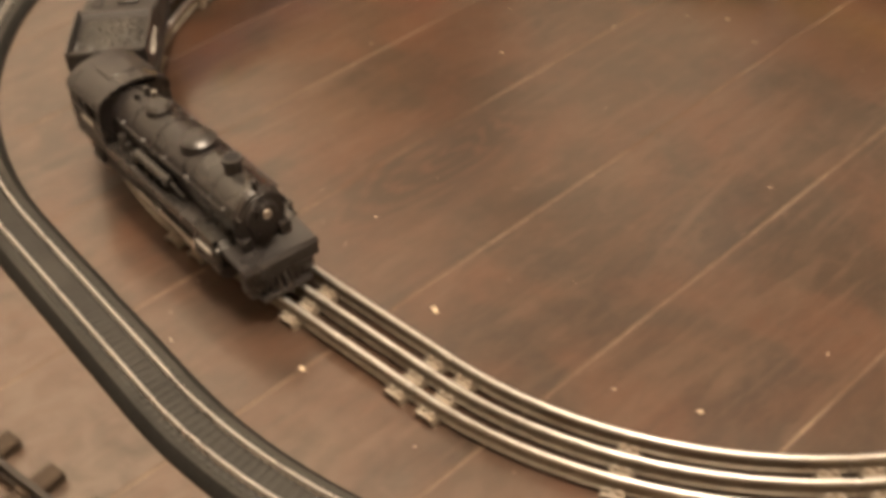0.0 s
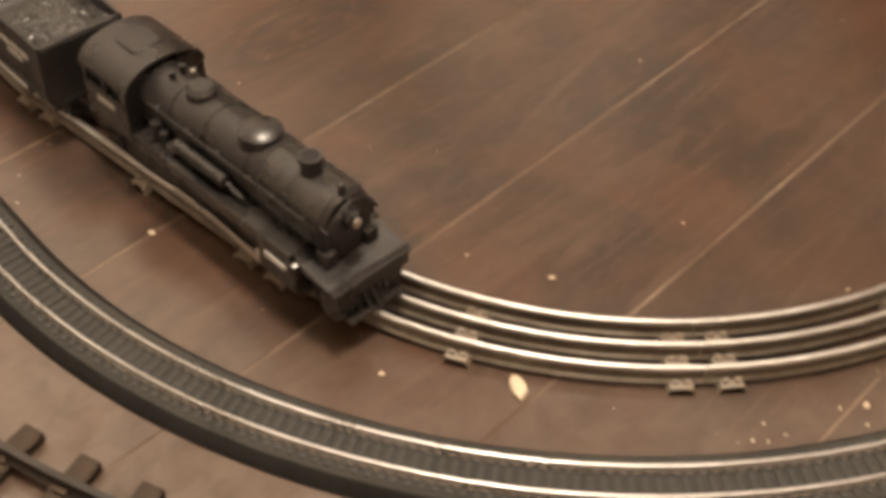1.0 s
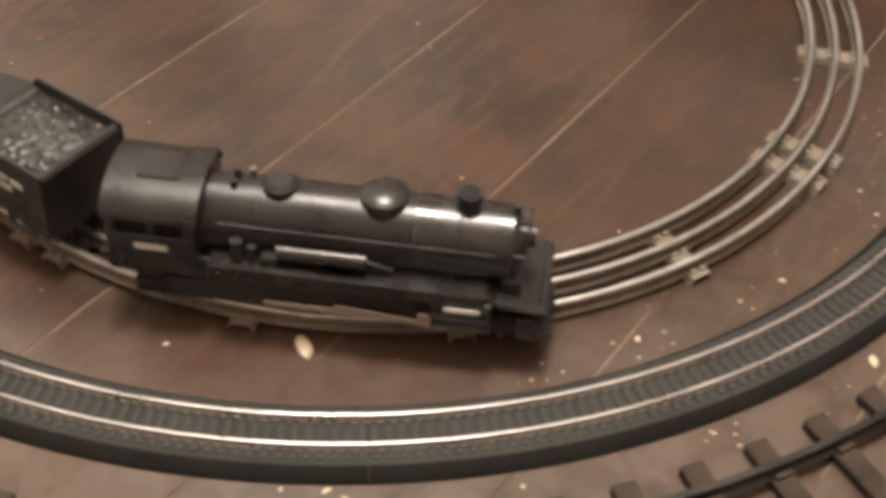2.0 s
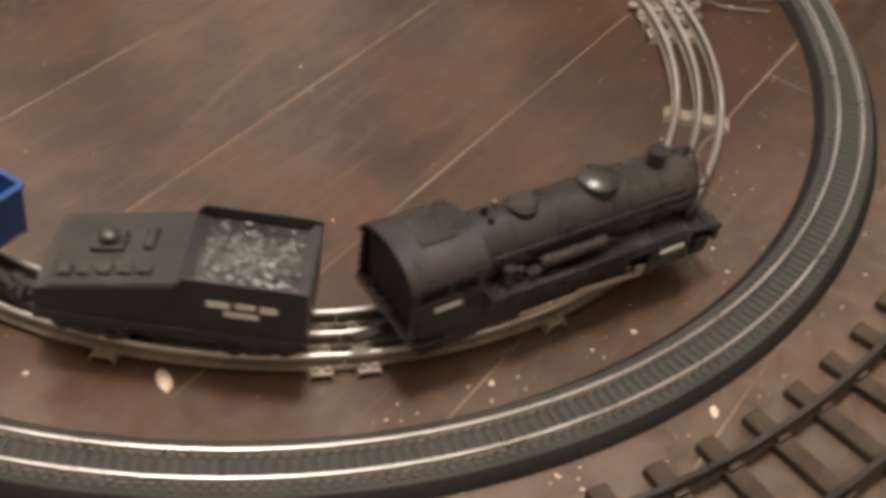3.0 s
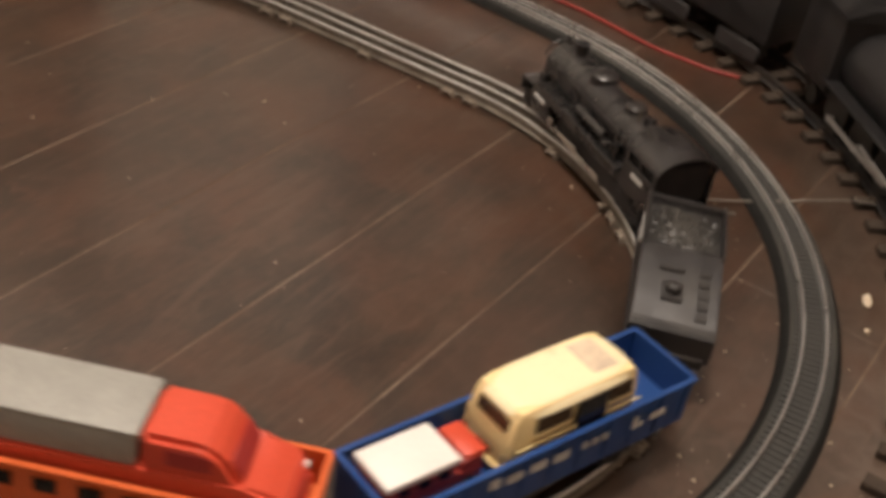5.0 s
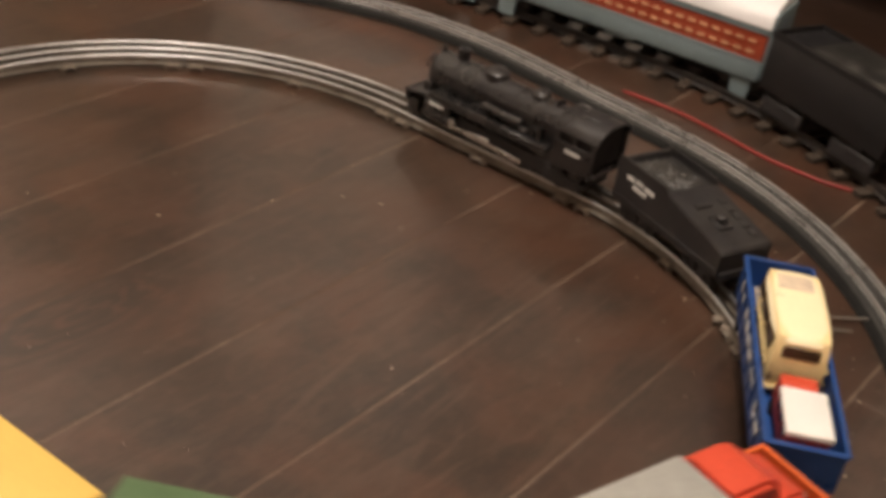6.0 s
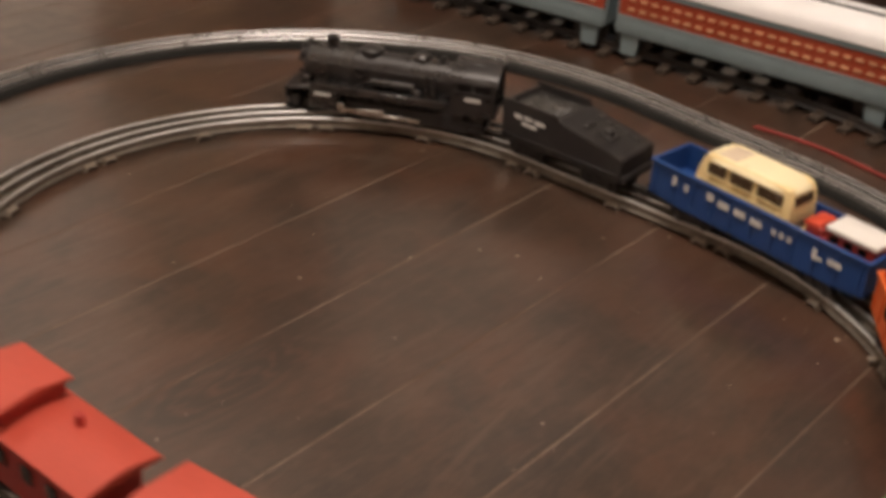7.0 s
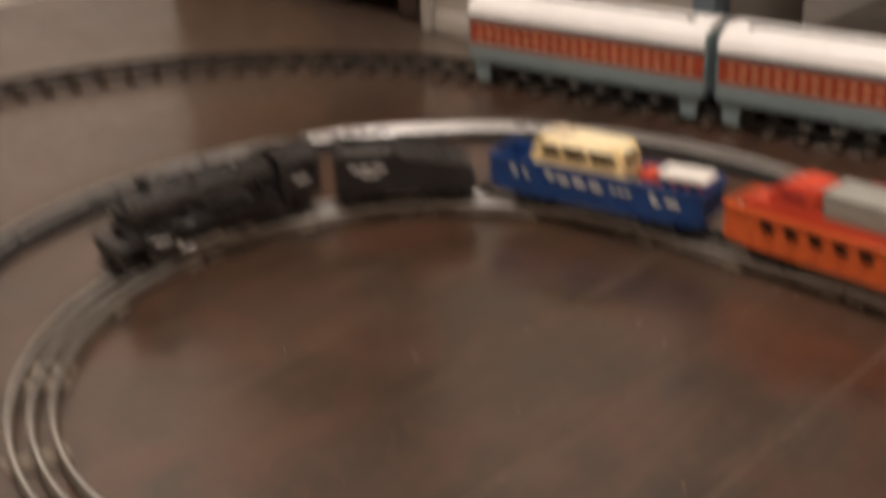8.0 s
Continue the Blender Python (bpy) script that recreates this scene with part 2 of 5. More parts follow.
BLUEGREY = mat("blue_grey_trim", (0.16, 0.21, 0.25), 0.5)
REDWIRE = mat("red_insulated_wire", (0.30, 0.035, 0.028), 0.5)
WIREM = mat("bare_grey_wire", (0.25, 0.23, 0.20), 0.5, 0.5)
CRUMB = mat("pale_crumb", (0.66, 0.56, 0.42), 0.8, vary=0.2)
CEILM = mat("white_ceiling", (0.75, 0.72, 0.68), 0.9, vary=0.04, grain=3)


# ---------- mesh helpers ----------
def mesh_of(bm, name, material, smooth=False):
    bmesh.ops.recalc_face_normals(bm, faces=bm.faces)
    me = bpy.data.meshes.new(name)
    bm.to_mesh(me)
    bm.free()
    for mt in (material if isinstance(material, (list, tuple)) else [material]):
        me.materials.append(mt)
    if smooth:
        for p in me.polygons:
            p.use_smooth = True
        me.set_sharp_from_angle(angle=radians(38))
    return me


def part(name, bm, material, parent=None, label="", at=None, smooth=True):
    ob = new(name, mesh_of(bm, name, material, smooth))
    if parent is not None:
        ob.parent = parent
    if at is not None:
        ob.matrix_basis = at
    return tagged(ob, label)


def thing(name, label, category, at=None, group="", kind=""):
    ob = new(name)
    ob.empty_display_size = 0.02
    if at is not None:
        ob.matrix_basis = at
    return tagged(ob, label, category, group, kind)


def box(bm, c, s, bevel=0.0, seg=2, turn=None):
    r = bmesh.ops.create_cube(bm, size=1.0, matrix=Matrix.LocRotScale(c, turn, s))
    if bevel:
        es = list({e for v in r["verts"] for e in v.link_edges})
        bmesh.ops.bevel(bm, geom=es, offset=bevel, segments=seg, affect="EDGES", profile=0.5)
    return bm


def cyl(bm, a, b, r, r2=None, seg=20):
    a, b = Vector(a), Vector(b)
    d = b - a
    m = Matrix.Translation((a + b) / 2) @ d.to_track_quat("Z", "Y").to_matrix().to_4x4()
    bmesh.ops.create_cone(bm, cap_ends=True, segments=seg, radius1=r, radius2=r if r2 is None else r2, depth=d.length, matrix=m)
    return bm


def ball(bm, c, r, sx=1, sy=1, sz=1, seg=16):
    bmesh.ops.create_uvsphere(bm, u_segments=seg, v_segments=seg // 2, radius=r, matrix=Matrix.LocRotScale(c, None, (sx, sy, sz)))
    return bm


def prism(bm, outline, y0, y1):
    """A solid from an outline in x and z, drawn out along y."""
    f = [bm.verts.new((x, y0, z)) for x, z in outline]
    g = [bm.verts.new((x, y1, z)) for x, z in outline]
    bm.faces.new(f)
    bm.faces.new(g[::-1])
    for i in range(len(f)):
        j = (i + 1) % len(f)
        bm.faces.new((f[i], f[j], g[j], g[i]))
    return bm


def hull_along(bm, outline, x0, x1):
    """A solid from an outline in y and z, drawn out along x."""
    f = [bm.verts.new((x0, y, z)) for y, z in outline]
    g = [bm.verts.new((x1, y, z)) for y, z in outline]
    bm.faces.new(f)
    bm.faces.new(g[::-1])
    for i in range(len(f)):
        j = (i + 1) % len(f)
        bm.faces.new((f[i], f[j], g[j], g[i]))
    return bm


def sweep(bm, path, outline):
    """An outline (offset to the right, height) carried along points with headings: (x, y, heading)."""
    rings = []
    for x, y, h in path:
        rx, ry = math.sin(h), -math.cos(h)
        rings.append([bm.verts.new((x + o * rx, y + o * ry, z)) for o, z in outline])
    for a, b in zip(rings, rings[1:]):
        for i in range(len(outline)):
            j = (i + 1) % len(outline)
            bm.faces.new((a[i], a[j], b[j], b[i]))
    bm.faces.new(rings[0])
    bm.faces.new(rings[-1][::-1])
    return bm


class Oval:
    """Two half circles joined by straights; s runs anticlockwise from the start of the first straight."""

    def __init__(self, a, b, r):
        self.a, self.b, self.r = Vector(a), Vector(b), r
        d = self.b - self.a
        self.d, self.ang = d.length, math.atan2(d.y, d.x)
        self.total = 2 * self.d + 2 * math.pi * r

    def at(self, s):
        s %= self.total
        d, r, g = self.d, self.r, self.ang
        if s < d:
            p = self.a + (self.b - self.a) * (s / d) + r * Vector((math.sin(g), -math.cos(g)))
            return p.x, p.y, g
        s -= d
        if s < math.pi * r:
            th = g - math.pi / 2 + s / r
            return self.b.x + r * math.cos(th), self.b.y + r * math.sin(th), th + math.pi / 2
        s -= math.pi * r
        if s < d:
            p = self.b + (self.a - self.b) * (s / d) - r * Vector((math.sin(g), -math.cos(g)))
            return p.x, p.y, g + math.pi
        s -= d
        th = g + math.pi / 2 + s / r
        return self.a.x + r * math.cos(th), self.a.y + r * math.sin(th), th + math.pi / 2

    def run(self, s0, s1, n):
        return [self.at(s0 + (s1 - s0) * i / n) for i in range(n + 1)]


INNER = Oval((0.0025, -0.1097), (-0.0025, 0.1097), 0.3175)
MIDDLE = Oval((0.0377, -0.0494), (0.0581, 0.1576), 0.4725)
OUTER = Oval((0.066, -0.006), (0.010, 0.482), 0.6135)
RAIL_TOP = 0.0112   # wheel treads above a vehicle's base
LIFT = 0.0035       # a vehicle's base above the floor: the tinplate track is tall


# ---------- the room ----------
SEAM, BOARD = -0.2925, 0.1235
floor = thing("floor", "dark stained wooden boards with pale dusty seams", "floor", kind="structure")
part("subfloor", box(bmesh.new(), (0.5, 0.02, -0.0109), (5.2, 3.40, 0.0210)), DUST, floor, "pale dust in the seams", smooth=False)


def room_wall(name, c, s, label="plain off-white painted room wall", material=WALLM):
    ob = part(name, box(bmesh.new(), c, s), material, smooth=False)
    return tagged(ob, label, "wall", kind="structure")


room_wall("wall_north", (0.5, 1.66, 1.2), (5.2, 0.12, 2.46))
room_wall("wall_south", (0.5, -1.62, 1.2), (5.2, 0.12, 2.46), "plain unseen room wall, toned brown to cut bounced light", DIMWALL)
room_wall("wall_east", (3.06, 0.02, 1.2), (0.12, 3.14, 2.46))
room_wall("wall_west", (-2.06, 0.02, 1.2), (0.12, 3.14, 2.46), "plain unseen room wall, toned brown to cut bounced light", DIMWALL)
tagged(part("ceiling", box(bmesh.new(), (0.5, 0.02, 2.45), (5.2, 3.40, 0.04)), CEILM, smooth=False), "plain white ceiling", "ceiling", kind="structure")


# ---------- furniture along the room's edge ----------
def white_panel():
    t = thing("white_cabinet", "white painted cabinet side with a raised edge strip", "cabinet")
    part("side_panel", box(bmesh.new(), (0.90, 0.60, 0.45), (0.30, 0.50, 0.90), 0.003), PANELM, t)
    part("edge_strip", box(bmesh.new(), (0.747, 0.838, 0.45), (0.010, 0.020, 0.896), 0.002), PANELM, t)
    part("plinth", box(bmesh.new(), (0.746, 0.585, 0.018), (0.012, 0.46, 0.034), 0.003), PANELM, t)
    part("corner_post", box(bmesh.new(), (0.760, 0.33, 0.45), (0.04, 0.034, 0.90), 0.003), BLUEGREY, t, "blue-grey corner post")


def dark_post():
    t = thing("dark_cabinet", "very dark brown wooden cabinet with carved foot", "cabinet")
    part("body", box(bmesh.new(), (0.95, 1.00, 0.57), (0.36, 0.26, 1.06), 0.006), DARKW, t)
    part("foot", box(bmesh.new(), (0.80, 0.91, 0.021), (0.05, 0.05, 0.040), 0.008), DARKW, t)
    part("foot", box(bmesh.new(), (0.80, 1.09, 0.021), (0.05, 0.05, 0.040), 0.008), DARKW, t)
    part("foot", box(bmesh.new(), (1.09, 0.91, 0.021), (0.05, 0.05, 0.040), 0.008), DARKW, t)
    part("foot", box(bmesh.new(), (1.09, 1.09, 0.021), (0.05, 0.05, 0.040), 0.008), DARKW, t)


def brown_chest():
    t = thing("brown_dresser", "mid-brown wooden dresser with plain front", "dresser")
    part("body", box(bmesh.new(), (0.98, 1.362, 0.62), (0.40, 0.436, 1.20), 0.005), BROWNW, t)
    part("plinth", box(bmesh.new(), (0.98, 1.362, 0.011), (0.36, 0.40, 0.020)), DARKW, t)


white_panel()
dark_post()
brown_chest()
open_shelf = thing("open_shelf", "dark open shelf beside the white cabinet", "shelf")
part("back", box(bmesh.new(), (1.30, -0.05, 0.45), (0.02, 0.70, 0.90)), DARKW, open_shelf)
part("bottom", box(bmesh.new(), (1.05, -0.05, 0.02), (0.48, 0.70, 0.04), 0.003), DARKW, open_shelf)
part("side", box(bmesh.new(), (1.05, -0.41, 0.45), (0.50, 0.02, 0.90)), DARKW, open_shelf)
part("shelf", box(bmesh.new(), (1.05, -0.05, 0.42), (0.48, 0.70, 0.02)), DARKW, open_shelf)


# ---------- inner loop: three-rail tinplate track ----------
def rail_head(off):
    """The round rolled head of a tinplate rail."""
    top, r = RAIL_TOP + LIFT, 0.0019
    return [(off + r * math.cos(2 * math.pi * i / 10), top - r + r * math.sin(2 * math.pi * i / 10)) for i in range(10)]


def rail_foot(off):
    """The thin web and the folded foot below the head."""
    z, low = RAIL_TOP + LIFT - 0.0032, 0.0040
    return [(off - 0.0026, low), (off - 0.0026, low + 0.0006), (off - 0.0009, low + 0.0014), (off - 0.0009, z), (off + 0.0009, z), (off + 0.0009, low + 0.0014), (off + 0.0026, low + 0.0006), (off + 0.0026, low)]


GAUGE = 0.0164


def tin_tie(parent, x, y, h):
    bm = bmesh.new()
    w = 0.0240
    prism_out = [(-0.0074, 0.0002), (-0.0062, 0.0050), (0.0062, 0.0050), (0.0074, 0.0002), (0.0066, 0.0002), (0.0054, 0.0042), (-0.0054, 0.0042), (-0.0066, 0.0002)]
    prism(bm, prism_out, -w, w)
    for o in (-GAUGE, 0, GAUGE):
        for sx in (-1, 1):
            box(bm, (sx * 0.0034, o + 0.0034, 0.0060), (0.0036, 0.0030, 0.0022), 0.0003, 1)
            box(bm, (sx * 0.0034, o - 0.0034, 0.0060), (0.0036, 0.0030, 0.0022), 0.0003, 1)
    tie = part("tie", bm, TIE, parent, at=pose(x, y, 0, 0, 0, math.degrees(h)), smooth=False)
    part("insulator", box(bmesh.new(), (0, 0, 0.0054), (0.0080, 0.0090, 0.0010), 0.0002, 1), INSUL, tie, smooth=False)
    return tie


def tin_section(s0, s1, straight):
    t = thing("track_section", "straight three-rail tinplate toy track" if straight else "curved three-rail tinplate toy track with worn shiny rails", "toy track", group="inner tinplate loop")
    g = 0.0006
    n = 4 if straight else 14
    for off in (-GAUGE, 0, GAUGE):
        rail = part("rail", sweep(bmesh.new(), INNER.run(s0 + g, s1 - g, n), rail_head(off)), RAIL, t)
        part("rail_foot", sweep(bmesh.new(), INNER.run(s0 + g, s1 - g, n), rail_foot(off)), RAILFOOT, rail, "dull brownish folded rail foot")
        x, y, h = INNER.at(s1)
        rx, ry = math.sin(h) * off, -math.cos(h) * off
        dx, dy = math.cos(h) * 0.004, math.sin(h) * 0.004
        part("pin", cyl(bmesh.new(), (x + rx - dx, y + ry - dy, RAIL_TOP + LIFT - 0.0022), (x + rx + dx, y + ry + dy, RAIL_TOP + LIFT - 0.0022), 0.0013, seg=8), STEEL, t)
    for s in (s0 + 0.0125, (s0 + s1) / 2, s1 - 0.0125):
        tin_tie(t, *INNER.at(s))


arc = math.pi * INNER.r / 4
for base in (0.0, INNER.d + 4 * arc):
    tin_section(base, base + INNER.d, True)
    for i in range(4):
        tin_section(base + INNER.d + i * arc, base + INNER.d + (i + 1) * arc, False)


CLIP_S = INNER.total - arc + 0.024


def track_clip():
    x, y, h = INNER.at(CLIP_S)
    t = thing("track_clip", "pale metal power clip with spring terminals across the rails", "power clip", pose(x, y, 0, 0, 0, math.degrees(h)))
    part("plate", box(bmesh.new(), (0, -0.008, 0.0020), (0.024, 0.050, 0.0028), 0.0006), TIE, t)
    part("clamp", box(box(bmesh.new(), (-0.004, 0, 0.0062), (0.007, 0.022, 0.0050), 0.0008, 1), (0.005, -0.004, 0.0058), (0.006, 0.016, 0.0044), 0.0008, 1), TIE, t)
    for sx, sy in ((-0.006, -0.028), (0.007, -0.025)):
        part("terminal", cyl(bmesh.new(), (sx, sy, 0.0030), (sx, sy, 0.0150), 0.0020, seg=10), STEEL, t)
        part("spring", cyl(bmesh.new(), (sx, sy, 0.0070), (sx, sy, 0.0125), 0.0038, seg=12), STEEL, t)
        part("tongue", box(bmesh.new(), (sx, sy + 0.010, 0.0068), (0.006, 0.014, 0.0022), 0.0004), STEEL, t)
        part("lug", box(bmesh.new(), (sx, sy + 0.046, 0.0052), (0.007, 0.010, 0.0036), 0.0008, 1), TIE, t)


track_clip()


def wire(name, points, r, material, label, category):
    cu = bpy.data.curves.new(name, "CURVE")
    cu.dimensions, cu.bevel_depth, cu.bevel_resolution = "3D", r, 2
    sp = cu.splines.new("NURBS")
    sp.points.add(len(points) - 1)
    for p, q in zip(sp.points, points):
        p.co = (*q, 1)
    sp.order_u, sp.use_endpoint_u = 3, True
    cu.materials.append(material)
    return tagged(new(name, cu), label, category)


def clip_point(along, out, z):
    x, y, h = INNER.at(CLIP_S)
    return x + math.cos(h) * along + math.sin(h) * out, y + math.sin(h) * along - math.cos(h) * out, z


wire("power_wire", [clip_point(0.007, 0.025, 0.0135), clip_point(0.013, 0.034, 0.015), clip_point(0.010, 0.052, 0.008), (0.341, -0.375, 0.002), (0.371, -0.429, 0.016), (0.412, -0.457, 0.012), (0.44, -0.48, 0.002)], 0.0010, WIREM, "thin grey power wire lying on the boards", "wire")
wire("power_wire", [clip_point(-0.006, 0.028, 0.0135), clip_point(0.002, 0.038, 0.012), clip_point(0.001, 0.054, 0.004), clip_point(-0.004, 0.078, 0.002), clip_point(-0.008, 0.098, 0.002)], 0.0010, WIREM, "thin grey power wire lying on the boards", "wire")
wire("red_wire", [(0.572, 0.004, 0.0021), (0.580, -0.055, 0.0021), (0.573, -0.112, 0.0021), (0.558, -0.181, 0.0021), (0.561, -0.223, 0.0021), (0.562, -0.255, 0.0021), (0.575, -0.285, 0.0021)], 0.0019, REDWIRE, "bright red insulated wire lying on the boards", "wire")


# ---------- middle loop: two-rail track on grey roadbed ----------
def ho_section(s0, s1, n, single):
    t = thing("roadbed_section", "two-rail toy track on moulded grey roadbed", "toy track", group="grey roadbed loop")
    path = MIDDLE.run(s0 + 0.0002, s1 - 0.0002, n)
    part("roadbed", sweep(bmesh.new(), path, [(-0.0238, 0.0003), (-0.0234, 0.0016), (-0.0186, 0.0072), (-0.0176, 0.0078), (0.0176, 0.0078), (0.0186, 0.0072), (0.0234, 0.0016), (0.0238, 0.0003)]), BED, t)
    part("ballast_top", sweep(bmesh.new(), path, [(-0.0180, 0.0070), (-0.0178, 0.0080), (-0.0168, 0.0084), (0.0168, 0.0084), (0.0178, 0.0080), (0.0180, 0.0070)]), BEDTOP, t, "paler top of the roadbed, lit tone in its colour")
    for off in (-0.0089, 0.0089):
        part("rail", sweep(bmesh.new(), path, [(off - 0.0011, 0.0088), (off - 0.0004, 0.0096), (off - 0.0004, 0.0124), (off - 0.0010, 0.0129), (off - 0.0010, 0.0134), (off - 0.0007, 0.0138), (off - 0.0002, 0.0140), (off + 0.0002, 0.0140), (off + 0.0007, 0.0138), (off + 0.0010, 0.0134), (off + 0.0010, 0.0129), (off + 0.0004, 0.0124), (off + 0.0004, 0.0096), (off + 0.0011, 0.0088)]), STEEL, t)
    count = int((s1 - s0) / 0.0064)
    if single:
        for i in range(count):
            x, y, h = MIDDLE.at(s0 + (i + 0.5) * (s1 - s0) / count)
            o = new("sleeper", SLEEPER_MESH)
            o.parent, o.matrix_basis = t, pose(x, y, 0.0082, 0, 0, math.degrees(h))
    else:
        bm = bmesh.new()
        for i in range(count):
            x, y, h = MIDDLE.at(s0 + (i + 0.5) * (s1 - s0) / count)
            box(bm, (x, y, 0.0088), (0.0032, 0.0300, 0.0012), turn=Euler((0, 0, h)))
        tagged(part("sleeper_run", bm, SLEEPER, t, smooth=False), kind="stuff")


SLEEPER_MESH = mesh_of(box(bmesh.new(), (0, 0, 0.0006), (0.0032, 0.0300, 0.0012), 0.0003, 1), "sleeper", SLEEPER)
hoarc = math.pi * MIDDLE.r / 8
for side, base in enumerate((0.0, MIDDLE.d + 8 * hoarc)):
    ho_section(base, base + MIDDLE.d, 4, False)
    for i in range(8):
        ho_section(base + MIDDLE.d + i * hoarc, base + MIDDLE.d + (i + 1) * hoarc, 10, side == 1)


# ---------- outer loop: large black plastic track ----------
GTIE = mesh_of(box(box(box(bmesh.new(), (0, 0, 0.0038), (0.013, 0.088, 0.0066), 0.0008, 1), (0, 0.0235, 0.0085), (0.010, 0.010, 0.003), 0.0006, 1), (0, -0.0235, 0.0085), (0.010, 0.010, 0.003), 0.0006, 1), "sleeper", DUSTYPL)


def g_section(s0, s1, n, count):
    t = thing("plastic_track_section", "large black plastic toy track with open sleepers", "toy track", group="outer black plastic loop")
    path = OUTER.run(s0 + 0.0005, s1 - 0.0005, n)
    for off in (-0.0235, 0.0235):
        part("rail", sweep(bmesh.new(), path, [(off - 0.0035, 0.0075), (off - 0.0012, 0.0090), (off - 0.0012, 0.0132), (off - 0.0022, 0.0142), (off - 0.0018, 0.0162), (off + 0.0018, 0.0162), (off + 0.0022, 0.0142), (off + 0.0012, 0.0132), (off + 0.0012, 0.0090), (off + 0.0035, 0.0075)]), BLACKPL, t)
    for i in range(count):
        x, y, h = OUTER.at(s0 + (i + 0.5) * (s1 - s0) / count)
        o = new("sleeper", GTIE)
        o.parent, o.matrix_basis = t, pose(x, y, 0, 0, 0, math.degrees(h))


garc = math.pi * OUTER.r / 6
for base in (0.0, OUTER.d + 6 * garc):
    for i in range(2):
        g_section(base + i * OUTER.d / 2, base + (i + 1) * OUTER.d / 2, 3, 6)
    for i in range(6):
        g_section(base + OUTER.d + i * garc, base + OUTER.d + (i + 1) * garc, 10, 8)


# ---------- rolling stock: running gear ----------
def wheel_mesh(bm, r, y0, sy):
    cyl(bm, (0, y0 - sy * 0.0020, 0), (0, y0 - sy * 0.0006, 0), r + 0.0016, seg=20)
    cyl(bm, (0, y0 - sy * 0.0006, 0), (0, y0 + sy * 0.0026, 0), r, seg=20)
    cyl(bm, (0, y0 + sy * 0.0026, 0), (0, y0 + sy * 0.0034, 0), r * 0.45, seg=12)
    return bm


def wheel_pair(parent, x, r, gauge=0.0155, z=None, name=None):
    """Wheels on their axle; a named axle carries each wheel as a part of its own."""
    bm = cyl(bmesh.new(), (0, -gauge - 0.002, 0), (0, gauge + 0.002, 0), 0.0016, seg=8)
    if not name:
        for sy in (-1, 1):
            wheel_mesh(bm, r, sy * gauge, sy)
    axle = part(name or "wheelset", bm, WHEELM, parent, at=pose(x, 0, (RAIL_TOP + r) if z is None else z))
    if name:
        for sy in (-1, 1):
            wheel = wheel_mesh(bmesh.new(), r, sy * gauge, sy)
            cyl(wheel, (0, sy * (gauge + 0.003), r * 0.55), (0, sy * (gauge + 0.0055), r * 0.55), 0.0014, seg=8)
            part("wheel", wheel, WHEELM, axle)
    return axle


def truck(parent, x, spins):
    t = new("truck")
    t.parent, t.matrix_basis = parent, pose(x, 0, 0)
    me = bmesh.new()
    for sy in (-1, 1):
        prism(me, [(-0.022, 0.0225), (-0.020, 0.0270), (-0.007, 0.0275), (0.007, 0.0275), (0.020, 0.0270), (0.022, 0.0225), (0.019, 0.0165), (0.009, 0.0175), (0.006, 0.0150), (-0.006, 0.0150), (-0.009, 0.0175), (-0.019, 0.0165)], sy * 0.0205 - 0.0013, sy * 0.0205 + 0.0013)
        for sx in (-0.0135, 0.0135):
            cyl(me, (sx, sy * 0.0215, 0.0195), (sx, sy * 0.0236, 0.0195), 0.0032, seg=10)
        cyl(me, (0, sy * 0.0213, 0.0185), (0, sy * 0.0213, 0.0250), 0.0026, seg=8)
    box(me, (0, 0, 0.0258), (0.012, 0.042, 0.004), 0.0008, 1)
    cyl(me, (0, 0, 0.026), (0, 0, 0.030), 0.006, seg=12)
    part("side_frames", me, TRUCK, t)
    for sx in (-0.0135, 0.0135):
        spins.append((wheel_pair(t, sx, 0.0080), 0.0080, sx))
    return t


def coupler(parent, x, sgn):
    bm = bmesh.new()
    box(bm, (x - sgn * 0.010, 0, 0.0185), (0.026, 0.006, 0.004), 0.0008, 1)
    box(bm, (x + sgn * 0.004, 0.0035, 0.0190), (0.008, 0.006, 0.008), 0.001, 1)
    box(bm, (x + sgn * 0.0065, -0.0030, 0.0190), (0.004, 0.008, 0.007), 0.001, 1)
    part("coupler", bm, WHEELM, parent)


def bars(parent, rows, material=None, label=""):
    """Plain bars in place of lettering: (x, y, z, width, height) on a side at y."""
    for x, y, z, w, h in rows:
        part("lettering", box(bmesh.new(), (x, y, z), (w, 0.0006, h)), material or LETTER, parent, label, smooth=False)


def shell(bm, x0, x1, y0, y1, z0, z1, wall, floor_t):
    """An open-topped box in one piece: walls of that thickness round a floor."""
    box(bm, ((x0 + x1) / 2, (y0 + y1) / 2, (z0 + z1) / 2), (x1 - x0, y1 - y0, z1 - z0))
    top = max(bm.faces, key=lambda f: f.calc_center_median().z)
    bmesh.ops.inset_region(bm, faces=[top], thickness=wall)
    made = bmesh.ops.extrude_discrete_faces(bm, faces=[top])["faces"][0]
    for v in made.verts:
        v.co.z = z0 + floor_t
    return bm


# ---------- the steam locomotive ----------
SPINS = []


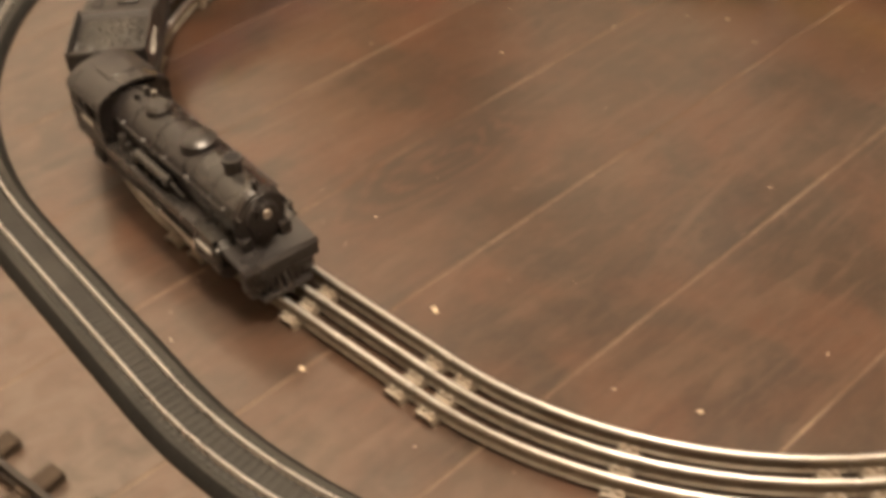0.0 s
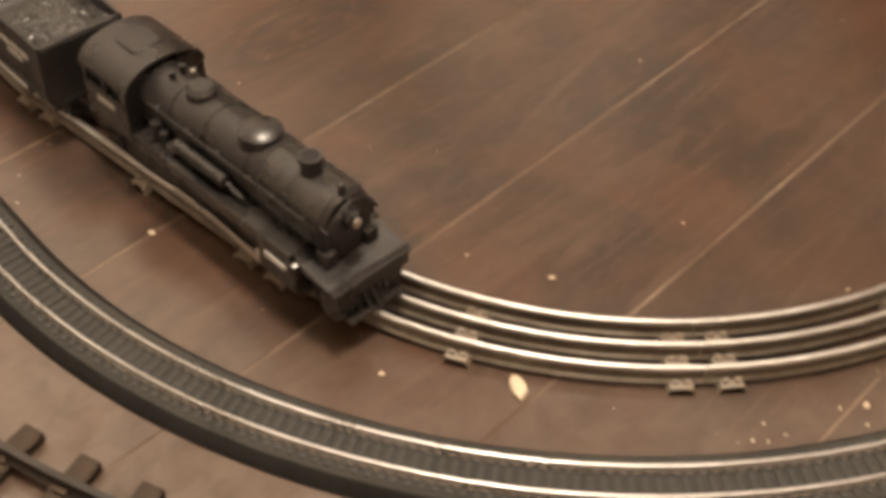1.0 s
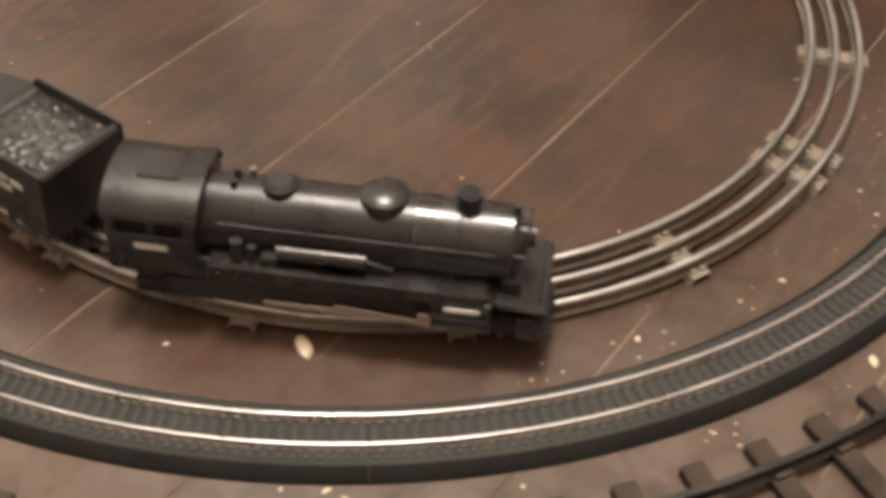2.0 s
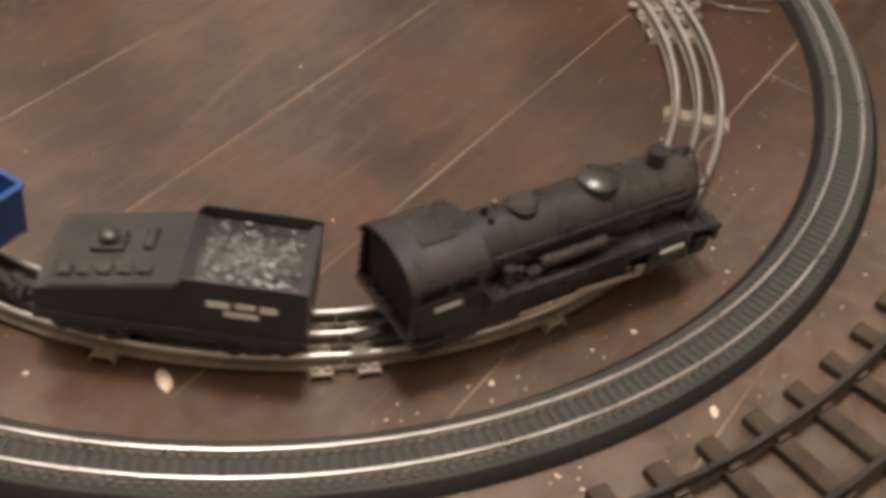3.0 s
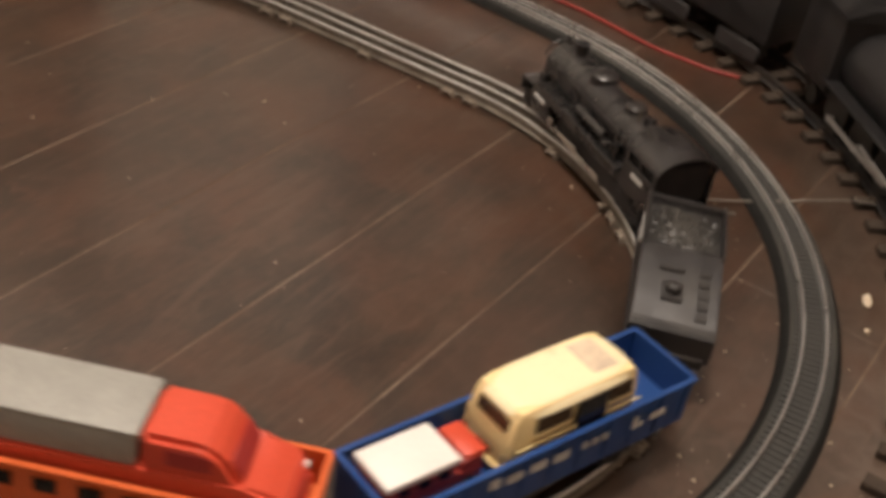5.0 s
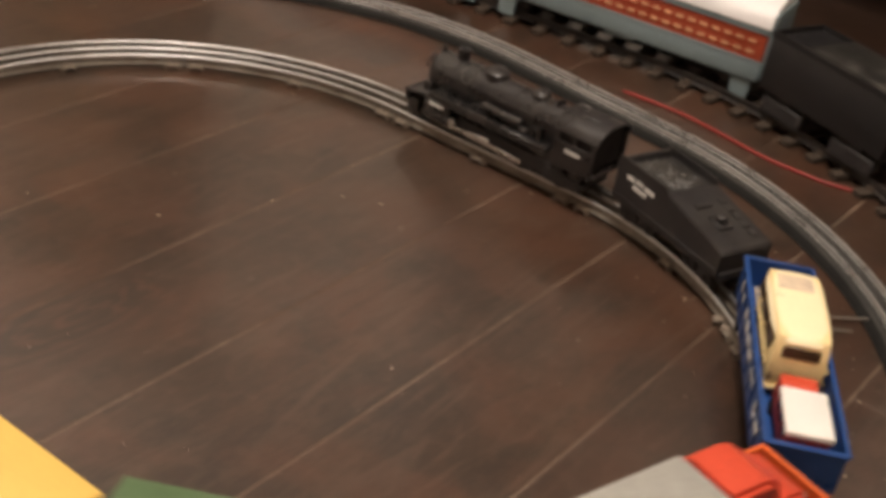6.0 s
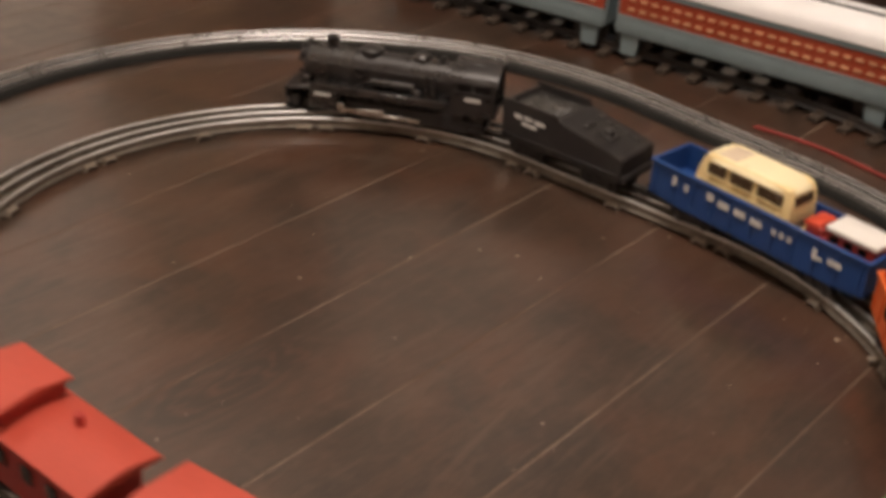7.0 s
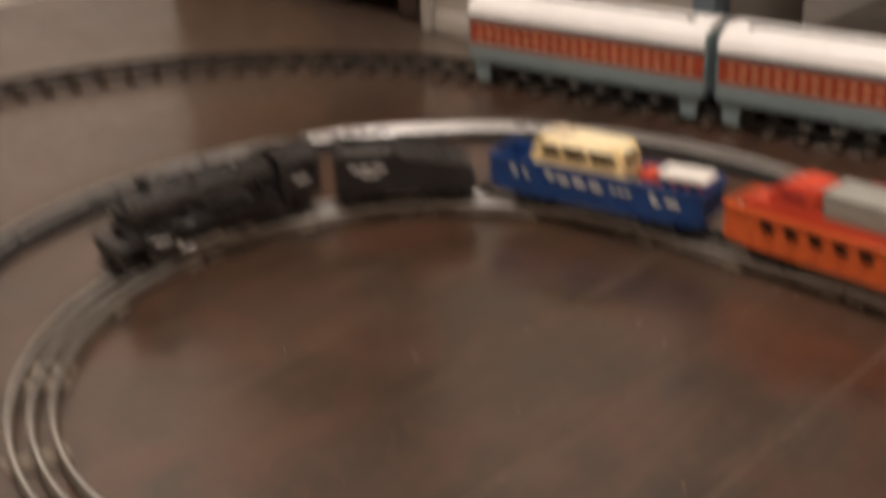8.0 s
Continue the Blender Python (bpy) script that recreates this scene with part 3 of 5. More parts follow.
def locomotive():
    t = thing("steam_locomotive", "black cast-metal toy steam locomotive running on tinplate track", "toy locomotive")
    bm = bmesh.new()
    n = 24
    outline = [(0.0200 * math.cos(2 * math.pi * i / n), 0.0580 + 0.0200 * math.sin(2 * math.pi * i / n)) for i in range(n)]
    hull_along(bm, outline, -0.070, 0.046)
    boiler = part("boiler", bm, BLACK, t)
    for x in (0.070, 0.032, -0.008, -0.040):
        part("boiler_band", hull_along(bmesh.new(), [(y * 1.025, 0.058 + (z - 0.058) * 1.025) for y, z in outline], x - 0.0012, x + 0.0012), BLACK, boiler)
    part("smokebox", hull_along(bmesh.new(), [(y * 1.012, 0.058 + (z - 0.058) * 1.012) for y, z in outline], 0.046, 0.098), SMOKEBOX, boiler, "polished black smokebox barrel")
    front = bmesh.new()
    cyl(front, (0.098, 0, 0.058), (0.1012, 0, 0.058), 0.0200, 0.0180, 24)
    cyl(front, (0.1012, 0, 0.058), (0.1035, 0, 0.058), 0.0125, 0.0110, 20)
    part("smokebox_front", front, BLACK, boiler)
    part("headlight", cyl(cyl(bmesh.new(), (0.0990, 0, 0.0645), (0.1095, 0, 0.0645), 0.0062, seg=16), (0.1095, 0, 0.0645), (0.1100, 0, 0.0645), 0.0048, seg=16), [BLACK], boiler)
    part("headlight_lens", ball(bmesh.new(), (0.1100, 0, 0.0645), 0.0034, 0.4, 1, 1), ROD, boiler, "small bright headlight lens")
    rail = bmesh.new()
    for i in range(9):
        a, b = radians(20 + 140 * i / 9), radians(20 + 140 * (i + 1) / 9)
        cyl(rail, (0.106, 0.0185 * math.cos(a), 0.058 + 0.0185 * math.sin(a)), (0.106, 0.0185 * math.cos(b), 0.058 + 0.0185 * math.sin(b)), 0.0008, seg=6)
    for a in (20, 90, 160):
        cyl(rail, (0.098, 0.0185 * math.cos(radians(a)), 0.058 + 0.0185 * math.sin(radians(a))), (0.1065, 0.0185 * math.cos(radians(a)), 0.058 + 0.0185 * math.sin(radians(a))), 0.0009, seg=6)
    part("front_handrail", rail, BLACK, boiler)
    st = bmesh.new()
    cyl(st, (0.073, 0, 0.074), (0.073, 0, 0.0855), 0.0064, 0.0060, 18)
    cyl(st, (0.073, 0, 0.0850), (0.073, 0, 0.0876), 0.0072, 0.0072, 18)
    stack = part("smokestack", st, BLACK, boiler)
    part("bell", ball(cyl(bmesh.new(), (0.0985, 0, 0.077), (0.0985, 0, 0.081), 0.0022, seg=8), (0.0985, 0, 0.0815), 0.0024, seg=8), BLACK, boiler)
    # Stack is solid: a dark disc on top stands for its shaded mouth
    part("stack_mouth", cyl(bmesh.new(), (0.073, 0, 0.0876), (0.073, 0, 0.0879), 0.0052, seg=16), DARK, boiler)
    for x, r, z, nm in ((0.0280, 0.0130, 0.0808, "steam_dome"), (-0.0280, 0.0098, 0.0800, "sand_dome")):
        d = bmesh.new()
        cyl(d, (x, 0, 0.071), (x, 0, z), r, r, 22)
        cyl(d, (x, 0, z), (x, 0, z + 0.0026), r, r * 0.72, 22)
        part(nm, d, BLACK, boiler)
    v = bmesh.new()
    cyl(v, (-0.052, 0.004, 0.074), (-0.052, 0.004, 0.0825), 0.0022, seg=10)
    cyl(v, (-0.052, -0.004, 0.074), (-0.052, -0.004, 0.0815), 0.0022, seg=10)
    part("safety_valves", v, BLACK, boiler)
    part("whistle", cyl(bmesh.new(), (-0.044, 0.006, 0.073), (-0.044, 0.006, 0.0820), 0.0018, seg=8), ROD, boiler, "bright whistle")
    for sy in (-1, 1):
        hr = bmesh.new()
        cyl(hr, (-0.058, sy * 0.0208, 0.066), (0.090, sy * 0.0208, 0.066), 0.0008, seg=6)
        for x in (-0.05, -0.02, 0.01, 0.04, 0.07, 0.088):
            cyl(hr, (x, sy * 0.0180, 0.066), (x, sy * 0.0212, 0.066), 0.0010, seg=6)
        part("handrail", hr, BLACK, boiler)
        rb = bmesh.new()
        box(rb, (0.012, sy * 0.0240, 0.0455), (0.150, 0.0155, 0.0030), 0.0006, 1)
        box(rb, (0.012, sy * 0.0312, 0.0435), (0.150, 0.0016, 0.0075), 0.0004, 1)
        box(rb, (0.0915, sy * 0.0222, 0.0410), (0.016, 0.0125, 0.0026), 0.0005, 1, Euler((0, radians(32), 0)))
        part("running_board", rb, SMOKEBOX, t)
        pump = bmesh.new()
        cyl(pump, (-0.026, sy * 0.0238, 0.0548), (0.022, sy * 0.0238, 0.0548), 0.0040, seg=14)
        cyl(pump, (0.022, sy * 0.0238, 0.0548), (0.036, sy * 0.0228, 0.0505), 0.0012, seg=8)
        box(pump, (-0.030, sy * 0.0240, 0.0500), (0.010, 0.0070, 0.0060), 0.0010, 1)
        cyl(pump, (-0.048, sy * 0.0235, 0.0480), (-0.048, sy * 0.0235, 0.0590), 0.0036, seg=10)
        cyl(pump, (-0.040, sy * 0.0235, 0.0480), (-0.040, sy * 0.0235, 0.0560), 0.0028, seg=10)
        part("air_pump", pump, SMOKEBOX, t)
        chest = bmesh.new()
        cyl(chest, (0.058, sy * 0.0235, 0.0265), (0.091, sy * 0.0235, 0.0265), 0.0088, seg=18)
        box(chest, (0.0745, sy * 0.0250, 0.0355), (0.033, 0.0150, 0.0120), 0.0016, 2)
        part("cylinder_chest", chest, SMOKEBOX, t)
        fb = bmesh.new()
        box(fb, (-0.020, sy * 0.0185, 0.0385), (0.110, 0.0030, 0.0130), 0.0008, 1)
        box(fb, (-0.066, sy * 0.0200, 0.0320), (0.034, 0.0060, 0.0220), 0.0016, 2)
        part("firebox_side", fb, BLACK, t)
        part("axle_frame", box(box(bmesh.new(), (-0.010, sy * 0.0228, 0.0245), (0.120, 0.0020, 0.0150), 0.0006, 1), (-0.078, sy * 0.0232, 0.0220), (0.030, 0.0024, 0.0130), 0.0008, 1), TRUCK, t)
        part("ladder", box(box(box(bmesh.new(), (-0.098, sy * 0.0250, 0.0260), (0.014, 0.0016, 0.0180), 0.0003, 1), (-0.098, sy * 0.0262, 0.0205), (0.016, 0.0040, 0.0012)), (-0.098, sy * 0.0262, 0.0275), (0.016, 0.0040, 0.0012)), BLACK, t)
        rod = bmesh.new()
        box(rod, (0.004, sy * 0.0262, 0.0205), (0.078, 0.0012, 0.0038), 0.0004, 1)
        part("side_rod", rod, ROD, t, "bright metal side rod")
        mr = bmesh.new()
        box(mr, (0.036, sy * 0.0290, 0.0235), (0.062, 0.0010, 0.0034), 0.0003, 1, Euler((0, radians(5), 0)))
        part("main_rod", mr, ROD, t, "bright metal main rod")
        part("crosshead", box(bmesh.new(), (0.055, sy * 0.0290, 0.0262), (0.008, 0.003, 0.006), 0.0006, 1), ROD, t)
        part("cylinder_plate", box(bmesh.new(), (0.0750, sy * 0.0328, 0.0372), (0.0190, 0.0012, 0.0030), 0.0003, 1), LETTER, t, "small white plate")
        part("valve_gear", box(box(bmesh.new(), (0.028, sy * 0.0235, 0.0330), (0.003, 0.0012, 0.0160), 0.0003, 1), (0.040, sy * 0.0235, 0.0385), (0.030, 0.0012, 0.0022), 0.0003, 1), WHEELM, t)
    cab = bmesh.new()
    roof = []
    for i in range(11):
        a = math.pi * i / 10
        roof.append((0.0300 * math.cos(a), 0.0690 + 0.0140 * math.sin(a)))
    inner = [(y * 0.94, 0.0690 + (z - 0.0690) * 0.85) for y, z in roof]
    hull_along(cab, roof + inner[::-1], -0.119, -0.067)
    part("cab_roof", cab, BLACK, t)
    part("cab_hatch", box(bmesh.new(), (-0.092, 0.0, 0.0827), (0.022, 0.022, 0.0012), 0.0006, 1), BLACK, t)
    for sy in (-1, 1):
        side = bmesh.new()
        box(side, (-0.0930, sy * 0.0288, 0.0482), (0.048, 0.0022, 0.0236), 0.0004, 1)
        box(side, (-0.1145, sy * 0.0285, 0.0630), (0.005, 0.0022, 0.0180), 0.0004, 1)
        box(side, (-0.0925, sy * 0.0285, 0.0630), (0.004, 0.0022, 0.0180), 0.0004, 1)
        box(side, (-0.0720, sy * 0.0285, 0.0630), (0.006, 0.0022, 0.0180), 0.0004, 1)
        box(side, (-0.0930, sy * 0.0284, 0.0702), (0.048, 0.0022, 0.0036), 0.0004, 1)
        part("cab_side", side, BLACK, t)
        part("window_sill", box(bmesh.new(), (-0.0930, sy * 0.0302, 0.0602), (0.042, 0.0016, 0.0016), 0.0003, 1), BLACK, t)
        bars(t, [(-0.093, sy * 0.0301, 0.0535, 0.018, 0.0036)])
    part("cab_front", box(bmesh.new(), (-0.0705, 0, 0.0575), (0.003, 0.0560, 0.0360), 0.0004, 1), BLACK, t)
    part("backhead", cyl(bmesh.new(), (-0.078, 0, 0.056), (-0.071, 0, 0.056), 0.0180, seg=18), DARK, t)
    part("cab_floor", box(bmesh.new(), (-0.094, 0, 0.0375), (0.050, 0.0560, 0.0030), 0.0004, 1), BLACK, t)
    fr = bmesh.new()
    box(fr, (-0.004, 0, 0.0280), (0.200, 0.0180, 0.0180), 0.0020, 1)
    part("frame", fr, BLACK, t)
    dk = bmesh.new()
    box(dk, (0.1070, 0, 0.0385), (0.0290, 0.0580, 0.0030), 0.0006, 1, Euler((0, radians(9), 0)))
    box(dk, (0.1180, 0, 0.0330), (0.0040, 0.0580, 0.0130), 0.0010, 1)
    box(dk, (0.1000, 0.0150, 0.0445), (0.010, 0.0090, 0.0090), 0.0010, 1)
    box(dk, (0.1000, -0.0150, 0.0445), (0.010, 0.0090, 0.0090), 0.0010, 1)
    part("front_deck", dk, BLACK, t)
    pilot = part("pilot", box(bmesh.new(), (0.1195, 0, 0.0150), (0.010, 0.040, 0.0030), 0.0008, 1), BLACK, t)
    part("pilot_beam", box(bmesh.new(), (0.1110, 0, 0.0225), (0.0150, 0.0520, 0.0170), 0.0040, 2), BLACK, t)
    for i in range(9):
        y = -0.020 + 0.005 * i
        x1 = 0.1275 - 0.012 * abs(y) / 0.020
        part("pilot_bar", cyl(bmesh.new(), (0.1165, y * 0.95, 0.0310), (x1, y, 0.0150), 0.0012, seg=6), BLACK, pilot)
    # Solid dark block added in the cab for the shade inside it
    part("cab_lining", box(bmesh.new(), (-0.0930, 0, 0.0570), (0.0400, 0.0540, 0.0330), 0.0010, 1), DARK, t, "dark block in place of the unlit cab inside")
    for x in (0.042, 0.006, -0.030):
        SPINS.append((wheel_pair(t, x, 0.0138, name="driving_axle"), 0.0138, x))
    for x in (0.098, -0.078):
        SPINS.append((wheel_pair(t, x, 0.0072, name="small_axle"), 0.0072, x))
    part("trailing_frame", box(bmesh.new(), (-0.088, 0, 0.0210), (0.040, 0.0480, 0.0060), 0.0016, 1), TRUCK, t)
    part("drawbar", box(bmesh.new(), (-0.122, 0, 0.0200), (0.026, 0.007, 0.0030), 0.0006, 1), WHEELM, t)
    for o in t.children_recursive:
        if o.parent is not t and o.parent.matrix_basis.translation.length > 0:
            continue
        if o.matrix_basis.translation.length > 0:
            o.matrix_basis = Matrix.Translation((o.matrix_basis.translation.x * 0.95, 0, o.matrix_basis.translation.z))
        else:
            o.data.transform(Matrix.Translation((0, 0, RAIL_TOP)) @ Matrix.Diagonal((0.95, 0.95, 1.065, 1)) @ Matrix.Translation((0, 0, -RAIL_TOP)))
    return t


# ---------- tender ----------
def tender():
    t = thing("coal_tender", "black slope-back toy tender with moulded coal load", "toy tender")
    body = bmesh.new()
    w, z0 = 0.0295, 0.0300
    prism(body, [(-0.072, z0), (0.070, z0), (0.070, 0.0710), (0.064, 0.0710), (0.064, 0.0660), (0.008, 0.0660), (0.004, 0.0690), (-0.066, 0.0555), (-0.072, 0.0530)], -w, w)
    bmesh.ops.bevel(body, geom=[e for e in body.edges if e.calc_length() > 0.03], offset=0.0012, segments=2, affect="EDGES")
    part("body", body, BLACK2, t)
    for sy in (-1, 1):
        wall = bmesh.new()
        prism(wall, [(0.002, 0.0600), (0.070, 0.0600), (0.070, 0.0730), (0.062, 0.0738), (0.006, 0.0738), (0.002, 0.0690)], sy * 0.0287 - 0.0010, sy * 0.0287 + 0.0010)
        part("coal_board", wall, BLACK2, t)
        ridge = bmesh.new()
        box(ridge, (-0.001, sy * 0.0302, 0.0375), (0.140, 0.0012, 0.0016), 0.0003, 1)
        part("side_ridge", ridge, BLACK2, t)
        bars(t, [(0.024, sy * 0.0299, 0.0590, 0.012, 0.0042), (0.038, sy * 0.0299, 0.0596, 0.010, 0.0036), (0.050, sy * 0.0299, 0.0590, 0.009, 0.0042), (0.036, sy * 0.0299, 0.0530, 0.018, 0.0036)])
    bm = bmesh.new()
    nx, ny = 40, 32
    grid = [[bm.verts.new((0.005 + 0.058 * i / nx, -0.0275 + 0.0550 * j / ny, 0.0655 + 0.0040 * math.sin(math.pi * i / nx) * math.sin(math.pi * j / ny) + 0.0024 * noise.noise((i * 0.42, j * 0.85, 3.1)))) for j in range(ny + 1)] for i in range(nx + 1)]
    for i in range(nx):
        for j in range(ny):
            bm.faces.new((grid[i][j], grid[i + 1][j], grid[i + 1][j + 1], grid[i][j + 1]))
    part("coal_load", bm, COAL, t, "lumpy grey-black moulded coal")
    slope = Euler((0, -math.atan2(0.0135, 0.070), 0))

    def on_slope(x, y, h):
        return (x, y, 0.0690 + (x - 0.004) * 0.0135 / 0.070 + h)

    hatch = bmesh.new()
    box(hatch, on_slope(-0.040, 0.004, 0.001), (0.018, 0.015, 0.0030), 0.0008, 1, slope)
    part("filler_base", hatch, BLACK2, t)
    c = Vector(on_slope(-0.040, 0.004, 0.002))
    part("filler_lid", ball(cyl(bmesh.new(), c, c + Vector((0, 0, 0.0042)), 0.0056, seg=16), c + Vector((0, 0, 0.0042)), 0.0054, 1, 1, 0.4), BLACK2, t)
    part("slot_plate", box(bmesh.new(), on_slope(-0.018, 0.006, 0.0010), (0.006, 0.017, 0.0030), 0.0010, 1, slope), BLACK2, t)
    for i in range(5):
        part("tool_box", box(bmesh.new(), on_slope(-0.058 + 0.0105 * i, -0.0175, 0.0008), (0.0075, 0.0075, 0.0022), 0.0006, 1, slope), BLACK2, t)
    part("underframe", box(bmesh.new(), (0, 0, 0.0285), (0.140, 0.046, 0.0040), 0.0006, 1), TRUCK, t)
    part("rear_beam", box(bmesh.new(), (-0.0735, 0, 0.0310), (0.003, 0.052, 0.008), 0.0006, 1), BLACK2, t)
    coupler(t, -0.083, -1)
    return t, [(truck(t, 0.042, SPINS), 0.042), (truck(t, -0.045, SPINS), -0.045)]


# ---------- open wagons and their loads ----------
def gondola(material, inside, length, height, label, letters, dark):
    t = thing("gondola_wagon", label, "toy wagon")
    h = length / 2
    w = 0.0268
    part("body", shell(bmesh.new(), -h, h, -w, w, 0.0310, height, 0.0020, 0.0090), material, t)
    for sy in (-1, 1):
        part("top_rim", box(bmesh.new(), (0, sy * (w + 0.0004), height - 0.0012), (length + 0.003, 0.0034, 0.0026), 0.0006, 1), material, t)
        for i in range(11):
            x = -h + 0.006 + i * (length - 0.012) / 10
            part("side_rib", box(bmesh.new(), (x, sy * (w + 0.0006), (0.0315 + height) / 2), (0.0022, 0.0014, height - 0.0340), 0.0004, 1), material, t)
        part("side_sill", prism(bmesh.new(), [(-h, 0.0330), (h, 0.0330), (h, 0.0305), (h - 0.030, 0.0280), (-h + 0.030, 0.0280), (-h, 0.0305)], sy * (w - 0.0012) - 0.0010, sy * (w - 0.0012) + 0.0010), material, t)
        for x, wd, ht, z in letters:
            bars(t, [(sy * -x, sy * (w + 0.0016), z + 0.0115, wd * 1.1, ht * 1.05)], dark)
    for sx in (-1, 1):
        part("end_rim", box(bmesh.new(), (sx * (h + 0.0004), 0, height - 0.0012), (0.0034, 0.0536, 0.0026), 0.0006, 1), material, t)
        coupler(t, sx * (h + 0.012), sx)
        # Dark disc laid on the floor stands for a shaded hole
        part("floor_rivet", cyl(bmesh.new(), (sx * (h - 0.022), 0.004, 0.0399), (sx * (h - 0.022), 0.004, 0.0405), 0.0045, seg=16), inside, t)
    part("underframe", box(bmesh.new(), (0, 0, 0.0335), (length - 0.01, 0.020, 0.0075)), TRUCK, t)
    return t, [(truck(t, h - 0.045, SPINS), h - 0.045), (truck(t, -h + 0.045, SPINS), -h + 0.045)]


def toy_van(at):
    t = thing("toy_van", "cream-yellow toy minibus with dark windows riding in wagon", "toy van", at)
    bm = bmesh.new()
    prof = [(-0.052, 0.004), (-0.053, 0.014), (-0.0525, 0.024), (-0.0500, 0.0385), (-0.0470, 0.0430), (-0.040, 0.0445), (0.034, 0.0445), (0.0430, 0.0430), (0.0470, 0.0385), (0.0525, 0.024), (0.0535, 0.014), (0.052, 0.004)]
    rings = []
    for y, k in ((-0.0205, 0.90), (-0.0195, 0.97), (-0.017, 1.0), (0.017, 1.0), (0.0195, 0.97), (0.0205, 0.90)):
        ring = []
        for x, z in prof:
            taper = 1 - 0.11 * max(0, z - 0.024) / 0.02
            yy = y * (taper if abs(y) > 0.018 else 1)
            zz = z if z < 0.03 else 0.03 + (z - 0.03) * (k if abs(y) > 0.018 else 1)
            yy *= 1 - (0.20 if x > 0 else 0.08) * max(0, (abs(x) - 0.034) / 0.018) ** 2
            ring.append(bm.verts.new((x * (0.965 if abs(y) > 0.02 else 1), yy, zz)))
        rings.append(ring)
    for a, b in zip(rings, rings[1:]):
        for i in range(len(prof)):
            j = (i + 1) % len(prof)
            bm.faces.new((a[i], a[j], b[j], b[i]))
    bm.faces.new(rings[0])
    bm.faces.new(rings[-1][::-1])
    body = part("body", bm, CREAM, t)
    tilt = radians(9)
    top = bmesh.new()
    rings = []
    for z, hx0, hx1, hy in ((0.0390, 0.0505, 0.0478, 0.0200), (0.0400, 0.0508, 0.0482, 0.0203), (0.0425, 0.0485, 0.0455, 0.0192), (0.0445, 0.0430, 0.0390, 0.0165), (0.0452, 0.034, 0.030, 0.0120)):
        ring = []
        for i in range(28):
            a = 2 * math.pi * i / 28
            c, d = math.cos(a), math.sin(a)
            x = math.copysign(abs(c) ** 0.42, c) * (hx1 if c > 0 else hx0)
            narrow = 1 - (0.20 if x > 0 else 0.06) * max(0, (abs(x) - 0.030) / 0.018) ** 2
            ring.append(top.verts.new((x, math.copysign(abs(d) ** 0.42, d) * hy * narrow, z)))
        rings.append(ring)
    for a, b in zip(rings, rings[1:]):
        for i in range(28):
            j = (i + 1) % 28
            top.faces.new((a[i], a[j], b[j], b[i]))
    top.faces.new(rings[0])
    top.faces.new(rings[-1][::-1])
    part("roof", top, ROOFCREAM, body, "paler lit-tone roof with a thin overhanging lip")
    for sy in (-1, 1):
        panes = ((-0.0300, 0.0270), (0.0010, 0.0240), (0.0285, 0.0190)) if sy > 0 else ((-0.0225, 0.027), (0.0315, 0.018))
        for x, wd in panes:
            part("window", box(bmesh.new(), (x, sy * 0.01945, 0.0338), (wd, 0.0018, 0.0088), 0.0006, 1, Euler((sy * tilt, 0, 0))), VANGLASS, body)
            part("window_ledge", box(bmesh.new(), (x, sy * 0.02045, 0.0286), (wd + 0.002, 0.0012, 0.0010), 0.0003, 1), CREAM, body)
        part("belt_line", box(bmesh.new(), (0, sy * 0.0206, 0.0222), (0.100, 0.0012, 0.0014), 0.0003, 1), CREAM, body)
        part("lower_crease", box(bmesh.new(), (0, sy * 0.0206, 0.0130), (0.102, 0.0008, 0.0008), 0.0002, 1), CREAM, body)
        part("rear_lamp", box(bmesh.new(), (-0.0530, sy * 0.0160, 0.0150), (0.0012, 0.0030, 0.0050), 0.0004, 1), SCREEN, body)
        for x in (-0.031, 0.031):
            part("wheel", cyl(bmesh.new(), (x, sy * 0.0130, 0.0070), (x, sy * 0.0195, 0.0070), 0.0070, seg=16), DARK, t)
    # Side is closed: a dark slab stands for the unlit doorway
    part("door_opening", box(bmesh.new(), (0.0085, -0.0197, 0.0240), (0.0240, 0.0030, 0.0290), 0.0004, 1, Euler((-tilt * 0.4, 0, 0))), GLASSD, body, "dark slab for the shaded open side doorway")
    part("windscreen", box(bmesh.new(), (0.0498, 0, 0.0325), (0.0016, 0.0270, 0.0100), 0.0005, 1, Euler((0, radians(-22), 0))), SCREEN, body, "hazy brownish windscreen")
    part("rear_window", box(bmesh.new(), (-0.0508, 0, 0.0335), (0.0016, 0.0250, 0.0080), 0.0005, 1, Euler((0, radians(9), 0))), VANGLASS, body)
    part("rear_plate", box(bmesh.new(), (-0.0530, 0, 0.0130), (0.0010, 0.0110, 0.0028)), VANGLASS, body)
    part("rear_bumper", box(bmesh.new(), (-0.0535, 0, 0.0065), (0.0030, 0.0380, 0.0030), 0.0008, 1), CREAM, body)
    part("roof_patch", box(bmesh.new(), (0.024, 0.001, 0.0451), (0.020, 0.024, 0.0008), 0.0003, 1), WORN, body, "worn greyish patch on the roof")
    return t


